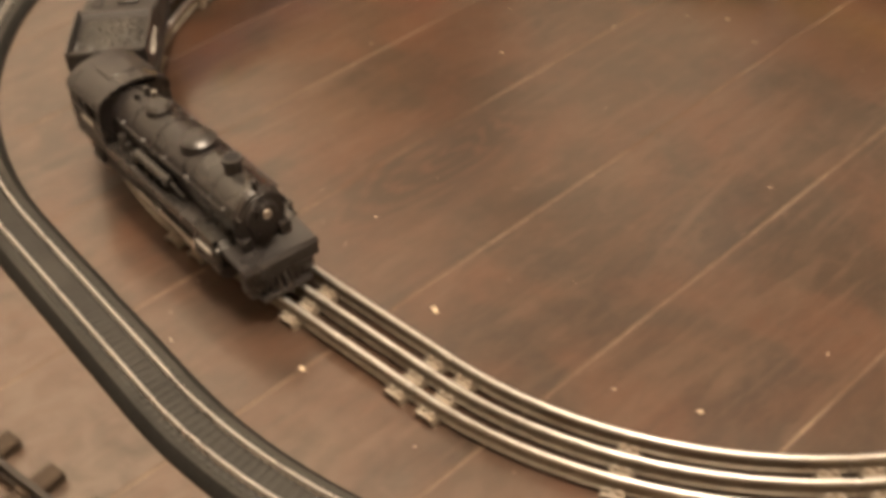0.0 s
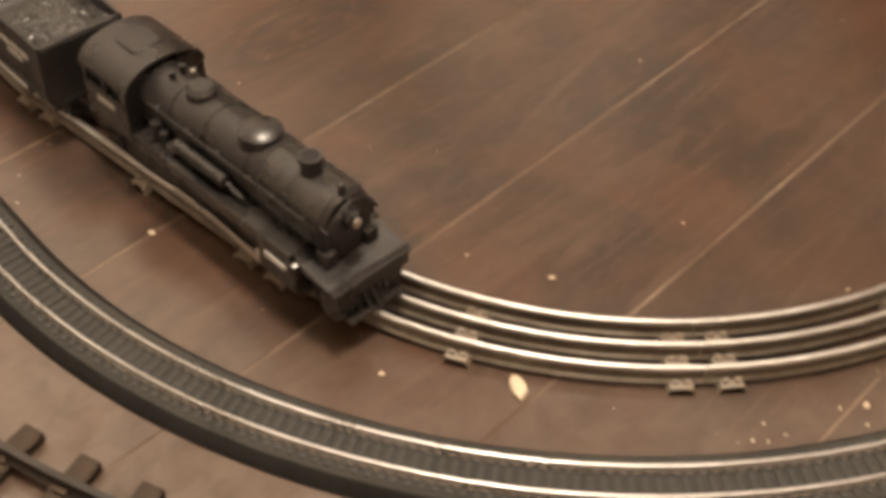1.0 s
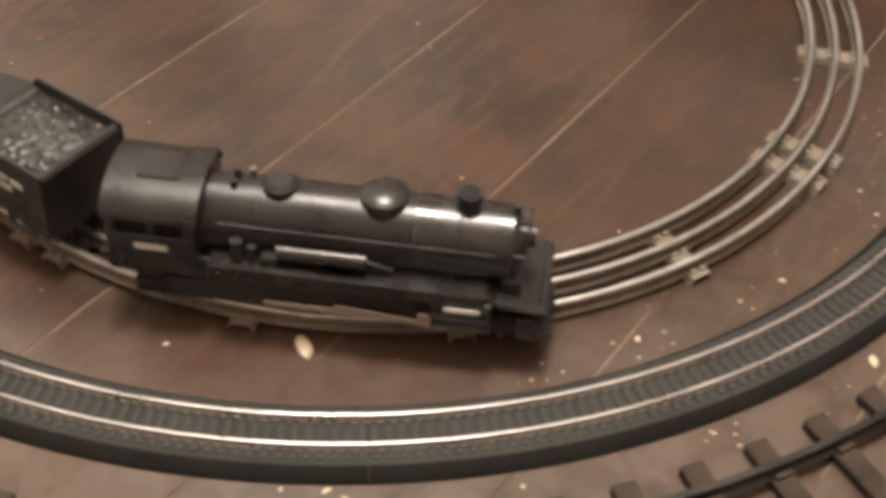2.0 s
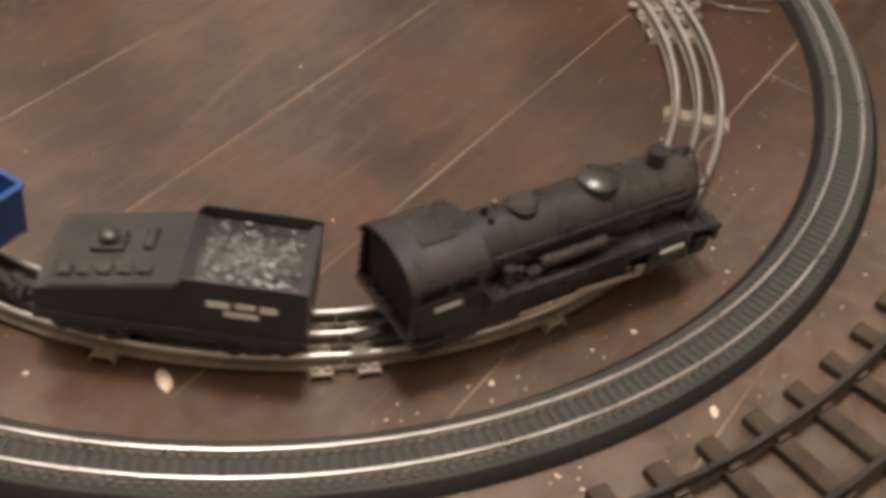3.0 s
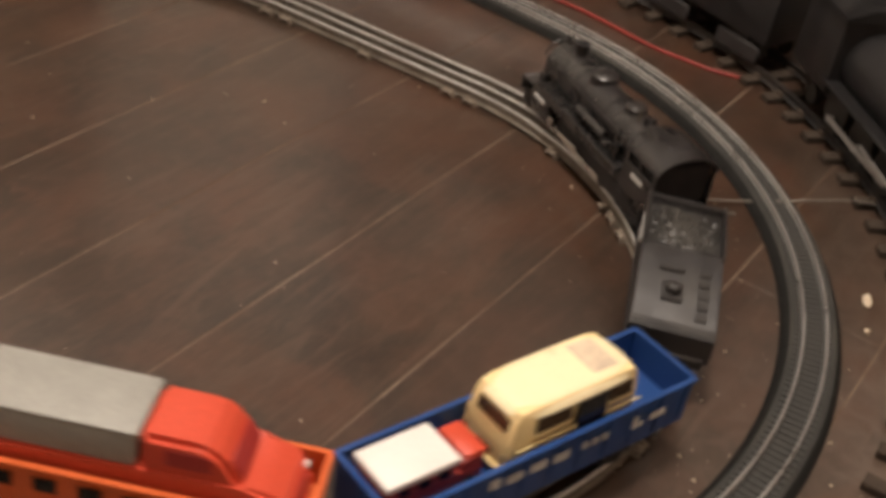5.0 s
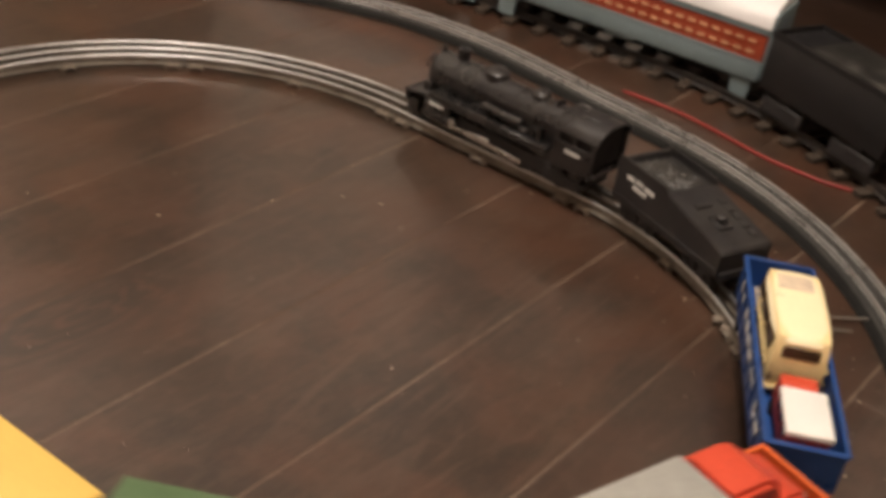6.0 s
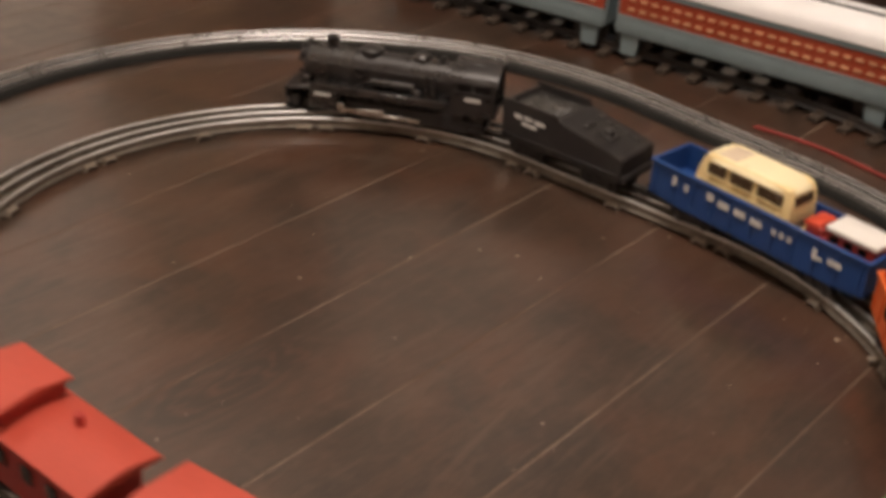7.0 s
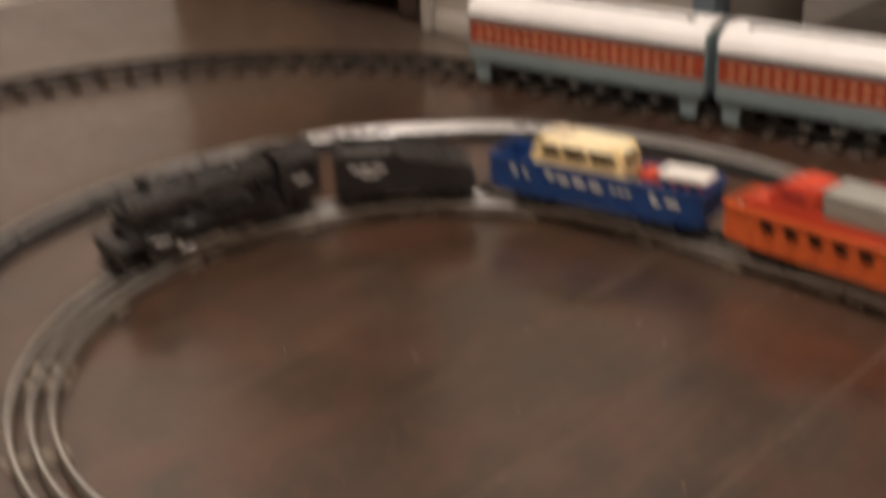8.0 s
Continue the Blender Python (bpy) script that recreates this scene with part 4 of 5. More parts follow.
def toy_pickup(at):
    t = thing("toy_truck", "dark red toy truck with white box top riding in wagon", "toy truck", at)
    b = bmesh.new()
    box(b, (0.000, 0, 0.0095), (0.072, 0.030, 0.011), 0.0016, 2)
    box(b, (0.027, 0, 0.0150), (0.018, 0.029, 0.010), 0.0022, 2)
    part("body", b, REDM, t)
    part("hood", box(bmesh.new(), (0.0300, 0, 0.0195), (0.016, 0.0270, 0.0050), 0.0018, 2), ORED, t, "bright red cab")
    part("box_side", box(bmesh.new(), (-0.010, 0, 0.0175), (0.048, 0.0300, 0.0090), 0.0008, 1), REDM, t)
    part("box_top", box(bmesh.new(), (-0.010, 0, 0.0240), (0.051, 0.0330, 0.0036), 0.0010, 2), WHITE, t, "plain white box top")
    for sy in (-1, 1):
        for x in (-0.022, 0.026):
            part("wheel", cyl(bmesh.new(), (x, sy * 0.0110, 0.0050), (x, sy * 0.0158, 0.0050), 0.0050, seg=14), DARK, t)
        for x in (-0.022, -0.008, 0.006):
            part("window", box(bmesh.new(), (x, sy * 0.0151, 0.0180), (0.008, 0.0008, 0.0044)), GLASSD, t)
    return t


def cargo_truck(at):
    t = thing("toy_truck", "red-orange toy truck with grey box body riding in wagon", "toy truck", at)
    bm = bmesh.new()
    prism(bm, [(-0.086, 0.006), (0.082, 0.006), (0.085, 0.012), (0.084, 0.024), (0.078, 0.0285), (0.058, 0.0315), (-0.086, 0.0315)], -0.0225, 0.0225)
    bmesh.ops.bevel(bm, geom=bm.edges[:], offset=0.0034, segments=2, affect="EDGES")
    part("body", bm, ORED, t)
    c = bmesh.new()
    prism(c, [(0.004, 0.028), (0.060, 0.028), (0.048, 0.0455), (0.042, 0.0500), (0.036, 0.0515), (0.004, 0.0515)], -0.0215, 0.0215)
    bmesh.ops.bevel(c, geom=c.edges[:], offset=0.0034, segments=2, affect="EDGES")
    part("cab", c, ORED, t)
    part("cargo_box", box(bmesh.new(), (-0.042, 0, 0.0395), (0.088, 0.0420, 0.0200), 0.0020, 2), GREYL, t, "plain grey cargo box")
    part("box_lid", box(bmesh.new(), (-0.042, 0, 0.0505), (0.091, 0.0440, 0.0030), 0.0010, 2), GREYL, t)
    part("windscreen", box(bmesh.new(), (0.0546, 0, 0.0385), (0.0012, 0.0330, 0.0120), 0.0004, 1, Euler((0, radians(-34), 0))), CABDARK, t, "dark red windscreen")
    part("grille", box(bmesh.new(), (0.0848, 0, 0.0180), (0.0012, 0.0260, 0.0080), 0.0005, 1), CABDARK, t)
    part("bumper", box(bmesh.new(), (0.0860, 0, 0.0095), (0.0030, 0.0440, 0.0040), 0.0010, 1), ORED, t)
    for sy in (-1, 1):
        part("headlight", ball(bmesh.new(), (0.0845, sy * 0.0160, 0.0205), 0.0030, 0.5, 1, 1, 10), WHITE, t)
        part("side_window", box(bmesh.new(), (0.030, sy * 0.0214, 0.0410), (0.024, 0.0010, 0.0100), 0.0004, 1), CABDARK, t)
        for x in (-0.052, 0.060):
            part("wheel", cyl(bmesh.new(), (x, sy * 0.0160, 0.0090), (x, sy * 0.0232, 0.0090), 0.0090, seg=16), DARK, t)
    return t


def grown(ob, sx, sy, sz):
    """Make a toy larger in its own space."""
    m = Matrix.Diagonal((sx, sy, sz, 1))
    for o in ob.children_recursive:
        o.data.transform(m)
    return ob


# ---------- closed wagons ----------
def boxcar(material, length, label, drop=0.0):
    t = thing("boxcar", label, "toy wagon")
    h, w = length / 2, 0.0290
    part("body", box(bmesh.new(), (0, 0, 0.0560 - drop / 2), (length - 0.004, 2 * w - 0.002, 0.0540 - drop), 0.0010, 1), material, t)
    bm = bmesh.new()
    hull_along(bm, [(-w - 0.001, 0.0820 - drop), (-w - 0.001, 0.0845 - drop), (0, 0.0915 - drop), (w + 0.001, 0.0845 - drop), (w + 0.001, 0.0820 - drop)], -h, h)
    part("roof", bm, material, t)
    for sy in (-1, 1):
        part("sliding_door", box(bmesh.new(), (0, sy * (w + 0.0002), 0.0560 - drop / 2), (0.046, 0.0024, 0.0480 - drop), 0.0006, 1), material, t)
        part("ladder", box(box(bmesh.new(), (h - 0.010, sy * w, 0.055 - drop / 2), (0.0014, 0.0024, 0.046 - drop)), (h - 0.020, sy * w, 0.055 - drop / 2), (0.0014, 0.0024, 0.046 - drop)), material, t)
    for sx in (-1, 1):
        coupler(t, sx * (h + 0.010), sx)
    part("underframe", box(bmesh.new(), (0, 0, 0.0280), (length - 0.01, 0.030, 0.0040)), TRUCK, t)
    return t, [(truck(t, h - 0.040, SPINS), h - 0.040), (truck(t, -h + 0.040, SPINS), -h + 0.040)]


def caboose(label):
    t = thing("caboose", label, "toy wagon")
    h, w = 0.0760, 0.0270
    part("body", box(bmesh.new(), (0, 0, 0.0500), (0.118, 2 * w - 0.002, 0.0420), 0.0010, 1), CABDARK, t)
    bm = bmesh.new()
    hull_along(bm, [(-w - 0.002, 0.0705), (-w - 0.002, 0.0725), (-w * 0.5, 0.0765), (0, 0.0778), (w * 0.5, 0.0765), (w + 0.002, 0.0725), (w + 0.002, 0.0705)], -h, h)
    part("roof", bm, CABRED, t)
    part("cupola", box(bmesh.new(), (-0.034, 0, 0.0820), (0.046, 0.0480, 0.0130), 0.0012, 1), CABDARK, t)
    c = bmesh.new()
    hull_along(c, [(-0.0265, 0.0880), (-0.0265, 0.0900), (0, 0.0938), (0.0265, 0.0900), (0.0265, 0.0880)], -0.061, -0.007)
    part("cupola_roof", c, CABRED, t)
    part("smoke_jack", cyl(bmesh.new(), (0.022, 0.010, 0.0755), (0.022, 0.010, 0.0850), 0.0032, seg=12), CABDARK, t)
    for sy in (-1, 1):
        for x in (-0.040, -0.012, 0.016, 0.042):
            part("window", box(bmesh.new(), (x, sy * w, 0.0560), (0.0110, 0.0014, 0.0120), 0.0004, 1), GLASSD, t)
        part("cupola_window", box(bmesh.new(), (-0.034, sy * 0.0243, 0.0832), (0.026, 0.0010, 0.0058)), GLASSD, t)
    for sx in (-1, 1):
        part("platform", box(bmesh.new(), (sx * 0.067, 0, 0.0315), (0.018, 0.052, 0.0030), 0.0006, 1), CABDARK, t)
        r = bmesh.new()
        for y in (-0.023, -0.008, 0.008, 0.023):
            cyl(r, (sx * 0.074, y, 0.0330), (sx * 0.074, y, 0.0500), 0.0008, seg=6)
        cyl(r, (sx * 0.074, -0.024, 0.0500), (sx * 0.074, 0.024, 0.0500), 0.0008, seg=6)
        part("end_railing", r, CABDARK, t)
        coupler(t, sx * 0.086, sx)
    part("underframe", box(bmesh.new(), (0, 0, 0.0285), (0.140, 0.030, 0.0030)), TRUCK, t)
    return t, [(truck(t, 0.040, SPINS), 0.040), (truck(t, -0.040, SPINS), -0.040)]


# ---------- the standing passenger train ----------
def coach(s):
    x, y, h = OUTER.at(s)
    t = thing("passenger_coach", "maroon and grey toy coach with snowy white roof, standing", "toy coach", pose(x, y, 0, 0, 0, math.degrees(h)), group="standing passenger train")
    L, w = 0.345, 0.0400
    hl = L / 2
    part("lower_body", box(bmesh.new(), (0, 0, 0.0470), (L, 2 * w, 0.0220), 0.0020, 2), COACHG, t, "grey-blue lower body")
    part("window_band", box(bmesh.new(), (0, 0, 0.0750), (L - 0.002, 2 * w - 0.002, 0.0345), 0.0010, 1), COACHR, t, "dark red window band")
    part("upper_band", box(bmesh.new(), (0, 0, 0.0958), (L, 2 * w + 0.001, 0.0080), 0.0010, 1), COACHG, t)
    bm = bmesh.new()
    out = [(-w - 0.002, 0.0995)]
    for i in range(13):
        a = math.pi * (1 - i / 12)
        out.append(((w + 0.002) * math.cos(a), 0.1010 + 0.0260 * math.sin(a) ** 0.8 if 0 < i < 12 else 0.1010))
    out.append((w + 0.002, 0.0995))
    hull_along(bm, out, -hl, hl)
    part("roof", bm, COACHW, t, "white snow-covered roof")
    part("roof_line", box(bmesh.new(), (0, 0.010, 0.1266), (L - 0.05, 0.0036, 0.0036), 0.0008, 1), GDARK, t, "dark grey roof rod")
    for sx in (-1, 1):
        part("roof_hook", cyl(bmesh.new(), (sx * (hl - 0.030), 0.010, 0.1250), (sx * (hl - 0.030), 0.018, 0.1250), 0.0040, seg=10), GREYROOF, t)
        part("end_wall", box(bmesh.new(), (sx * (hl + 0.0010), 0, 0.0780), (0.004, 2 * w - 0.006, 0.0760), 0.0010, 1), COACHG, t)
        part("end_door", box(bmesh.new(), (sx * (hl + 0.0032), 0, 0.0750), (0.0016, 0.0240, 0.0600)), BLUEGREY, t)
        part("coupling", box(bmesh.new(), (sx * (hl + 0.010), 0, 0.0330), (0.034, 0.0100, 0.0050), 0.0010, 1), COACHG, t)
        tr = bmesh.new()
        for sy in (-1, 1):
            prism(tr, [(sx * (hl - 0.019) - 0.0125, 0.0370), (sx * (hl - 0.019) - 0.0100, 0.0100), (sx * (hl - 0.019) + 0.0100, 0.0100), (sx * (hl - 0.019) + 0.0125, 0.0370)], sy * 0.0345 - 0.003, sy * 0.0330 + 0.003)
        box(tr, (sx * (hl - 0.022), 0, 0.0340), (0.024, 0.066, 0.0060))
        truck_part = part("truck", tr, COACHG, t, "grey-blue truck frame")
        for dx in (-0.0127, 0.0127):
            wp = bmesh.new()
            for sy in (-1, 1):
                cyl(wp, (sx * (hl - 0.022) + dx, sy * 0.0210, 0.0285), (sx * (hl - 0.022) + dx, sy * 0.0270, 0.0285), 0.0118, seg=18)
            cyl(wp, (sx * (hl - 0.022) + dx, -0.027, 0.0285), (sx * (hl - 0.022) + dx, 0.027, 0.0285), 0.002, seg=8)
            part("wheelset", wp, WHEELM, truck_part)
    part("battery_box", box(bmesh.new(), (0.004, 0, 0.0325), (0.040, 0.0600, 0.0090), 0.0020, 1), COACHG, t)
    for sy in (-1, 1):
        for i in range(22):
            x0 = -hl + 0.018 + i * (L - 0.036) / 21
            for z, hh in ((0.0815, 0.0040), (0.0690, 0.0044)):
                part("window_pane", box(bmesh.new(), (x0, sy * (w - 0.0006), z), (0.0088, 0.0012, hh), 0.0004, 1), COACHWIN, t)
        part("belt_rail", box(bmesh.new(), (0, sy * (w - 0.0004), 0.0592), (L, 0.0022, 0.0024), 0.0004, 1), COACHG, t)
    return t


coach(-0.002)
coach(0.361)


def standing_tender():
    x, y, h = OUTER.at(-0.290)
    t = thing("large_tender", "large black toy tender standing behind its locomotive", "toy tender", pose(x, y, 0, 0, 0, math.degrees(h)))
    part("body", box(bmesh.new(), (0, 0, 0.0720), (0.180, 0.078, 0.060), 0.003, 2), GDARK, t)
    part("coal_bunker", box(bmesh.new(), (-0.020, 0, 0.1060), (0.120, 0.070, 0.010), 0.003, 2), COAL, t)
    part("rim", shell(bmesh.new(), -0.09, 0.09, -0.039, 0.039, 0.1015, 0.1085, 0.003, 0.001), GDARK, t)
    for sx in (-0.052, 0.052):
        tr = part("truck", box(bmesh.new(), (sx, 0, 0.0360), (0.020, 0.066, 0.0140)), TRUCK, t)
        for sy in (-1, 1):
            part("side_frame", box(bmesh.new(), (sx, sy * 0.034, 0.0270), (0.060, 0.005, 0.018), 0.002, 1), TRUCK, tr)
        for dx in (-0.017, 0.017):
            wp = bmesh.new()
            for sy in (-1, 1):
                cyl(wp, (sx + dx, sy * 0.0210, 0.0285), (sx + dx, sy * 0.0270, 0.0285), 0.0122, seg=18)
            cyl(wp, (sx + dx, -0.032, 0.0285), (sx + dx, 0.032, 0.0285), 0.002, seg=8)
            part("wheelset", wp, WHEELM, tr)


def standing_locomotive():
    x, y, h = OUTER.at(-0.560)
    t = thing("large_locomotive", "large black toy steam locomotive with pale side rods, standing", "toy locomotive", pose(x, y, 0, 0, 0, math.degrees(h) + 180))
    n = 24
    out = [(0.033 * math.cos(2 * math.pi * i / n), 0.083 + 0.033 * math.sin(2 * math.pi * i / n)) for i in range(n)]
    part("boiler", hull_along(bmesh.new(), out, -0.060, 0.150), GDARK, t)
    part("cab", box(bmesh.new(), (-0.095, 0, 0.0900), (0.075, 0.084, 0.080), 0.003, 2), GDARK, t)
    part("cab_roof", hull_along(bmesh.new(), [(-0.046, 0.126), (-0.046, 0.129), (-0.02, 0.138), (0.02, 0.138), (0.046, 0.129), (0.046, 0.126)], -0.140, -0.052), GDARK, t)
    part("smokestack", cyl(bmesh.new(), (0.125, 0, 0.110), (0.125, 0, 0.134), 0.011, 0.013, 18), GDARK, t)
    part("steam_dome", ball(cyl(bmesh.new(), (0.060, 0, 0.108), (0.060, 0, 0.122), 0.016, seg=18), (0.060, 0, 0.122), 0.016, 1, 1, 0.5), GDARK, t)
    part("sand_dome", ball(cyl(bmesh.new(), (0.005, 0, 0.108), (0.005, 0, 0.120), 0.014, seg=18), (0.005, 0, 0.120), 0.014, 1, 1, 0.5), GDARK, t)
    part("frame", box(bmesh.new(), (0.005, 0, 0.0420), (0.290, 0.036, 0.024), 0.002, 1), GDARK, t)
    part("pilot", prism(bmesh.new(), [(0.140, 0.022), (0.176, 0.022), (0.152, 0.046), (0.140, 0.046)], -0.032, 0.032), GDARK, t)
    for sy in (-1, 1):
        part("running_board", box(bmesh.new(), (0.030, sy * 0.036, 0.0620), (0.200, 0.016, 0.004), 0.001, 1), GDARK, t)
        part("cylinder", cyl(bmesh.new(), (0.100, sy * 0.034, 0.0400), (0.140, sy * 0.034, 0.0400), 0.0140, seg=18), GDARK, t)
        part("side_rod", box(bmesh.new(), (0.010, sy * 0.0335, 0.0300), (0.120, 0.0020, 0.0060), 0.0008, 1), RODG, t, "pale grey side rod")
        part("main_rod", box(bmesh.new(), (0.065, sy * 0.0365, 0.0365), (0.090, 0.0020, 0.0050), 0.0008, 1, Euler((0, radians(4), 0))), RODG, t, "pale grey main rod")
        part("crosshead", box(bmesh.new(), (0.092, sy * 0.0370, 0.0400), (0.016, 0.0050, 0.0120), 0.001, 1), RODG, t)
        for x in (-0.045, 0.008, 0.060):
            wb = bmesh.new()
            cyl(wb, (x, sy * 0.0210, 0.0372), (x, sy * 0.0290, 0.0372), 0.0210, seg=28)
            wheel = part("driving_wheel", wb, WHEELM, t)
            part("crank_pin", cyl(bmesh.new(), (x, sy * 0.0290, 0.0300), (x, sy * 0.0350, 0.0300), 0.0032, seg=10), RODG, wheel)
        part("pilot_wheel", cyl(bmesh.new(), (0.130, sy * 0.0190, 0.0270), (0.130, sy * 0.0225, 0.0270), 0.0108, seg=18), WHEELM, t)
        part("trailing_wheel", cyl(bmesh.new(), (-0.100, sy * 0.0210, 0.0270), (-0.100, sy * 0.0270, 0.0270), 0.0108, seg=18), WHEELM, t)


standing_tender()
standing_locomotive()


# ---------- crumbs and specks on the boards ----------
def crumb(x, y, size, long=1.6, seed=0):
    rnd = random.Random(seed)
    bm = bmesh.new()
    bmesh.ops.create_icosphere(bm, subdivisions=2, radius=size)
    for v in bm.verts:
        v.co *= 1 + 0.25 * noise.noise(v.co * (1.2 / size) + Vector((seed, 0, 0)))
        v.co.x *= long
        v.co.z = max(v.co.z * 0.55, -size * 0.3)
    ob = part("crumb", bm, CRUMB, at=pose(x, y, size * 0.3, 0, 0, rnd.uniform(0, 180)))
    return tagged(ob, "pale dry crumb lying on the boards", "crumb", group="crumbs on the boards")

# ---------- the running train ----------
loco = locomotive()
tend, tend_trucks = tender()
blue, blue_trucks = gondola(BLUE, GLASSD, 0.232, 0.0650, "blue plastic toy gondola carrying two toy vehicles",
                            [(-0.087, 0.004, 0.009, 0.042), (-0.073, 0.004, 0.007, 0.040), (-0.046, 0.007, 0.007, 0.043), (-0.031, 0.011, 0.006, 0.041), (-0.013, 0.011, 0.006, 0.041), (0.005, 0.011, 0.006, 0.040), (0.024, 0.004, 0.005, 0.040), (0.032, 0.004, 0.005, 0.040), (0.040, 0.004, 0.005, 0.040), (0.066, 0.004, 0.009, 0.039), (0.071, 0.005, 0.003, 0.036), (0.086, 0.012, 0.005, 0.038)], LETTER)
orange, orange_trucks = gondola(ORANGE, GLASSD, 0.232, 0.0650, "orange plastic toy gondola carrying a red toy truck",
                                [(-0.070, 0.011, 0.009, 0.042), (-0.046, 0.011, 0.009, 0.042), (-0.022, 0.011, 0.009, 0.042), (0.002, 0.011, 0.009, 0.042), (0.026, 0.011, 0.009, 0.042)], GLASSD)
green, green_trucks = boxcar(GREEN, 0.185, "green toy boxcar with plain peaked roof", 0.006)
yellow, yellow_trucks = boxcar(YELLOW, 0.190, "yellow toy boxcar with low plain roof", 0.039)
red_one, red_one_trucks = caboose("red toy caboose with raised cupola, coupled mid-train")
red_two, red_two_trucks = caboose("red toy caboose with raised cupola, last in train")
van = grown(toy_van(pose(0.018, 0, 0.0404)), 0.99, 1.09, 1.12)
pickup = grown(toy_pickup(pose(-0.070, 0, 0.0404)), 0.98, 0.98, 1.28)
red_truck = grown(cargo_truck(pose(0.0, 0, 0.0404)), 1.0, 1.0, 1.10)

# Distance along the inner loop that the locomotive's front has run, by time.
RUN_T = [0.0, 1.0, 1.5, 2.0, 2.2, 4.5, 4.7, 5.8, 6.0, 6.5, 7.0, 7.5, 7.8, 8.0]
RUN_S = [1.320, 1.521, 1.618, 1.724, 1.769, 2.257, 2.309, 2.594, 2.644, 2.784, 2.924, 3.094, 3.186, 3.238]
RUN = np.polyfit(RUN_T, RUN_S, 5)


def front_at(t):
    return float(np.polyval(RUN, t))


def on_track(mid, half):
    """The pose of a vehicle whose pivots stand at mid - half and mid + half along the loop."""
    ax, ay, _ = INNER.at(mid + half)
    bx, by, _ = INNER.at(mid - half)
    return pose((ax + bx) / 2, (ay + by) / 2, LIFT, 0, 0, math.degrees(math.atan2(ay - by, ax - bx)))


TENDER_BEHIND = [(0.0, 0.328), (2.2, 0.329), (3.3, 0.334), (4.0, 0.334), (4.6, 0.330), (7.5, 0.326), (8.0, 0.326)]
BLUE_BEHIND = [(0.0, 0.558), (4.5, 0.558), (7.5, 0.545), (8.0, 0.545)]


def behind(gap, t):
    return gap if isinstance(gap, float) else float(np.interp(t, [g[0] for g in gap], [g[1] for g in gap]))


TIMES = [i / 10 for i in range(81)]
FINE = [i / 30 for i in range(241)]


def run_vehicle(ob, gap, half, trucks=(), riders=(), swing=0.0):
    """Run a vehicle gap metres behind the train's front; a list of gaps follows the couplers' slack."""
    walk(ob, [(t, on_track(front_at(t) - behind(gap, t), half) @ pose(0, 0, 0, 0, 0, swing)) for t in TIMES])
    for tr, x in trucks:
        rows = []
        for t in TIMES:
            m = on_track(front_at(t) - behind(gap, t), half)
            _, _, h = INNER.at(front_at(t) - behind(gap, t) + x)
            turn = (Matrix.Rotation(h, 4, "Z").to_quaternion().rotation_difference(m.to_quaternion())).to_euler().z
            rows.append((t, pose(x, 0, 0, 0, 0, -math.degrees(turn))))
        walk(tr, rows)
    for rider, seat in riders:
        walk(rider, [(t, on_track(front_at(t) - behind(gap, t), half) @ seat) for t in TIMES])


def motions():
    run_vehicle(loco, 0.1180, 0.036, swing=-3.3)
    run_vehicle(tend, TENDER_BEHIND, 0.0435, tend_trucks)
    run_vehicle(blue, BLUE_BEHIND, 0.078, blue_trucks, [(van, pose(0.021, 0, 0.0402)), (pickup, pose(-0.079, 0, 0.0402))])
    run_vehicle(orange, 0.8080, 0.078, orange_trucks, [(red_truck, pose(0.021, 0, 0.0402))])
    run_vehicle(green, 1.0450, 0.0525, green_trucks)
    run_vehicle(yellow, 1.2680, 0.055, yellow_trucks)
    run_vehicle(red_one, 1.4620, 0.040, red_one_trucks)
    run_vehicle(red_two, 1.6330, 0.040, red_two_trucks)
    for axle, r, x in SPINS:
        place = axle.matrix_basis.translation.copy()
        walk(axle, [(t, Matrix.Translation(place) @ Matrix.Rotation((front_at(t) - front_at(0)) / r, 4, "Y")) for t in FINE])


# ---------- floor boards ----------
def boards():
    rnd = random.Random(5)
    k, gap = -11, 0.0016
    while SEAM + k * BOARD < 1.65:
        y = SEAM + (k + 0.5) * BOARD
        cuts = [-2.1, 0.232 if k == -2 else rnd.choice((-1.1, -0.9, 0.85, 1.0, 1.25)) + rnd.uniform(-0.1, 0.1), 3.1]
        for a, b in zip(cuts, cuts[1:]):
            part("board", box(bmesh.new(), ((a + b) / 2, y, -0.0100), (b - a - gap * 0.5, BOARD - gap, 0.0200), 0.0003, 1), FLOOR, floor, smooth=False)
        k += 1


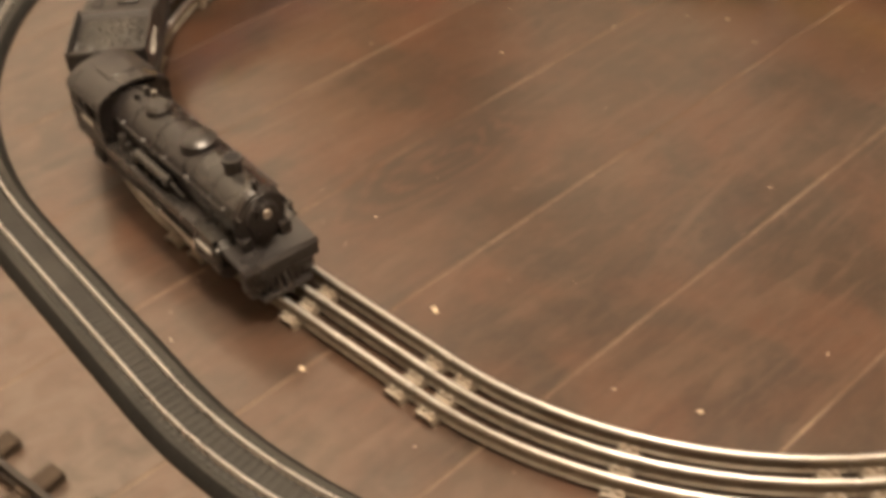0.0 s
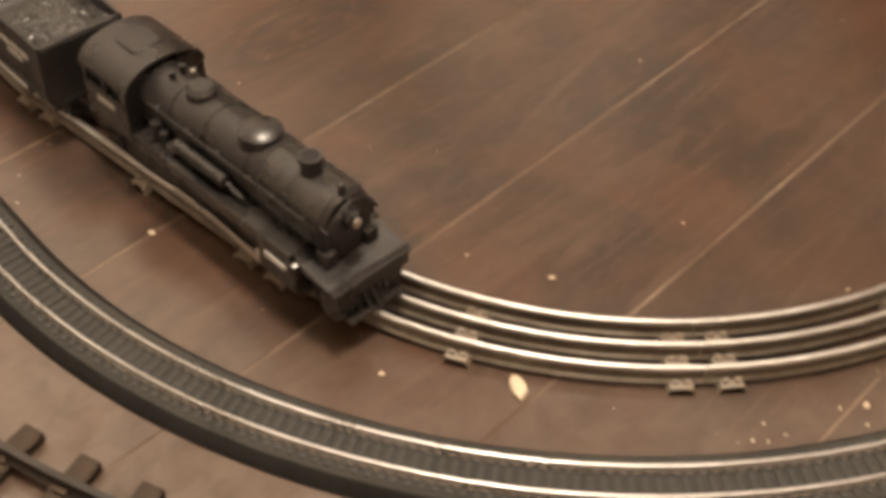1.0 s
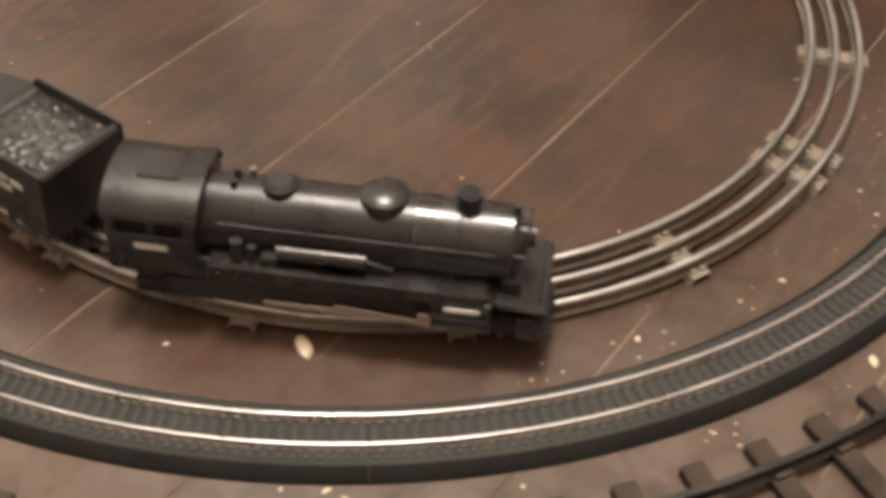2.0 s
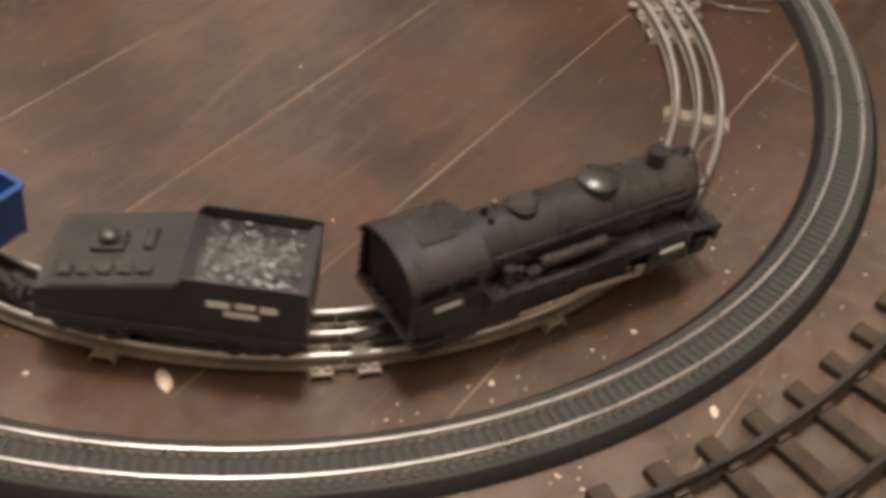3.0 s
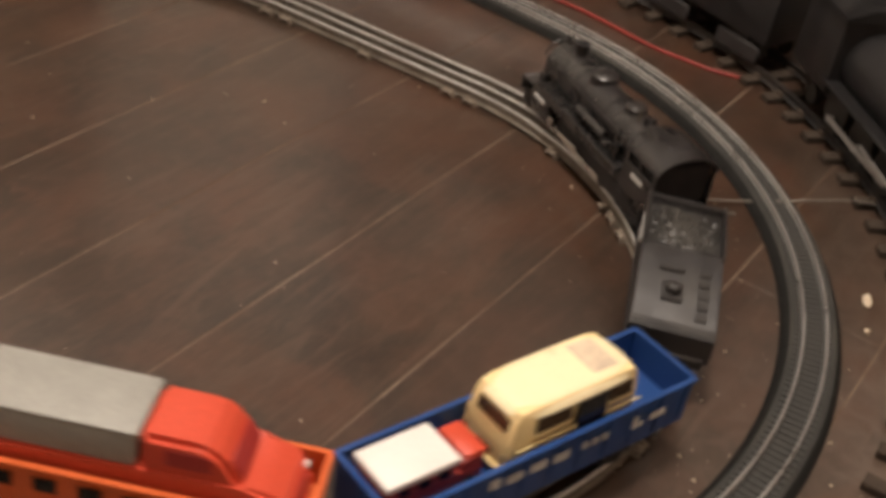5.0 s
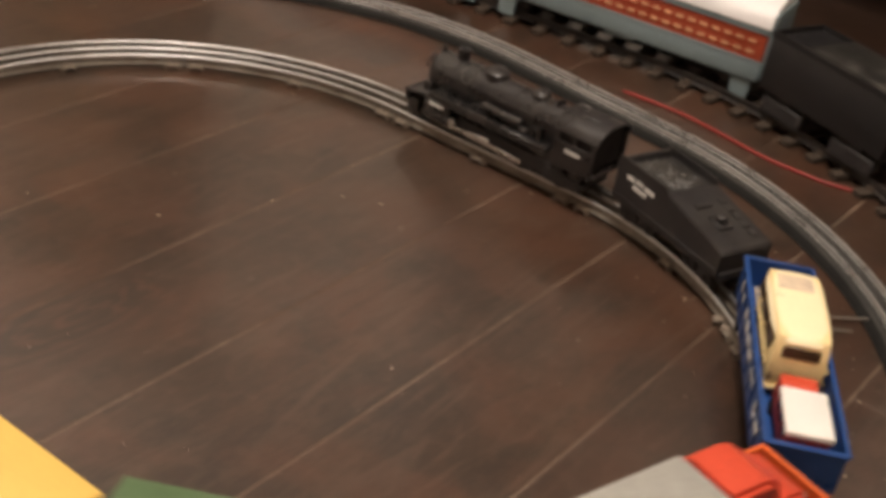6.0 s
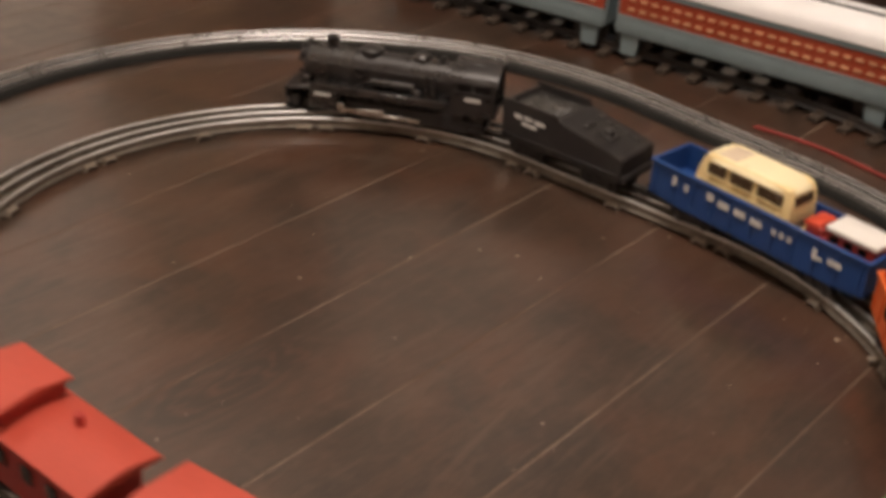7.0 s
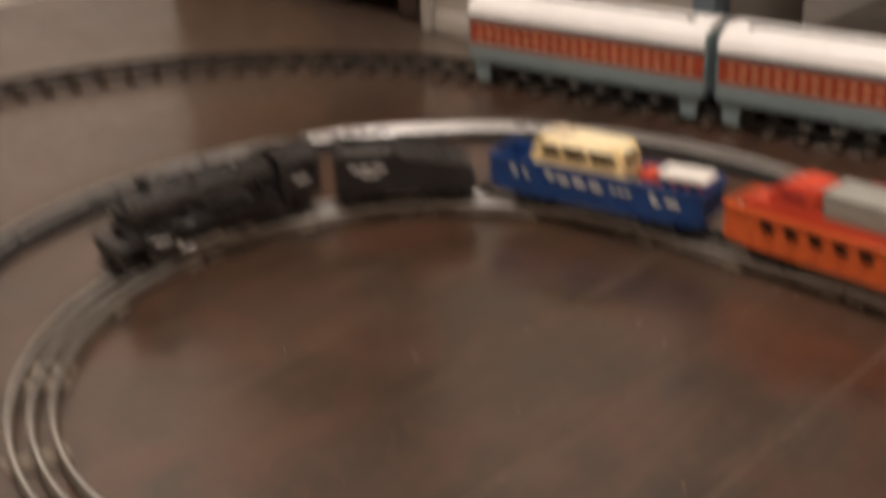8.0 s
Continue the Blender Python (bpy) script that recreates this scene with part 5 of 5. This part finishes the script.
boards()
CRUMBS = [(-0.182, -0.421, 0.0022, 1.3), (-0.242, -0.391, 0.0012, 1.2), (-0.133, -0.269, 0.0011, 1.4), (-0.301, -0.424, 0.0013, 1.5), (-0.213, -0.498, 0.0012, 1.5),
          (-0.341, -0.223, 0.0019, 1.2), (-0.298, -0.282, 0.0044, 1.7), (-0.117, -0.531, 0.0036, 1.5), (0.303, -0.352, 0.0030, 1.4), (-0.091, -0.465, 0.0020, 1.3),
          (-0.121, -0.453, 0.0014, 1.2), (-0.002, -0.487, 0.0016, 1.2), (0.248, -0.255, 0.0018, 1.5), (0.283, -0.511, 0.0040, 2.0), (0.244, -0.524, 0.0032, 1.2),
          (0.291, -0.063, 0.0011, 1.2), (-0.359, -0.045, 0.0024, 1.3), (-0.114, -0.370, 0.0012, 1.2), (0.095, -0.390, 0.0014, 1.2), (-0.361, -0.350, 0.0017, 2.2), (-0.208, -0.493, 0.0010, 1.2),
          (-0.168, -0.430, 0.0011, 1.2), (-0.193, -0.412, 0.0010, 1.2), (-0.008, 0.121, 0.0013, 1.2), (-0.267, -0.067, 0.0028, 1.6), (-0.223, -0.242, 0.0015, 1.8), (-0.243, -0.194, 0.0010, 1.2),
          (0.255, 0.217, 0.0012, 1.3), (0.086, 0.079, 0.0010, 1.2), (0.012, -0.470, 0.0013, 1.3), (0.137, -0.449, 0.0011, 1.4),
          (-0.374, -0.332, 0.0010, 2.0), (-0.359, -0.360, 0.0012, 2.4), (-0.359, -0.367, 0.0009, 2.0), (-0.237, -0.397, 0.0008, 1.2), (-0.229, -0.389, 0.0009, 1.4), (-0.193, -0.428, 0.0010, 1.3), (-0.227, -0.401, 0.0009, 1.2), (-0.201, -0.490, 0.0009, 1.3), (-0.214, -0.483, 0.0012, 2.0)]
for i, (cx, cy, size, long) in enumerate(CRUMBS):
    crumb(cx, cy, size * (1.0 if size >= 0.0039 else 0.66), long * 1.15, i + 1)


def specks():
    """Dust and tiny crumbs that nobody would count, thickest near the outer curve."""
    rnd = random.Random(8)
    bm = bmesh.new()
    for i in range(330):
        if i < 130:
            x, y = rnd.gauss(-0.05, 0.13), rnd.gauss(-0.49, 0.055)
        elif i < 210:
            x, y = rnd.gauss(0.27, 0.05), rnd.gauss(-0.37, 0.07)
        else:
            x, y = rnd.uniform(-0.45, 0.55), rnd.uniform(-0.55, 0.55)
        size = 0.0003 + 0.0005 * rnd.random() ** 3
        m = Matrix.LocRotScale((x, y, size * 0.3), Euler((0, 0, rnd.uniform(0, 6))), (size * rnd.uniform(0.8, 2.2), size, size * 0.6))
        bmesh.ops.create_icosphere(bm, subdivisions=1, radius=1.0, matrix=m)
    tagged(part("dust_specks", bm, CRUMB, smooth=False), "fine pale dust and tiny crumbs scattered on the boards", "dust", kind="stuff")


specks()
motions()
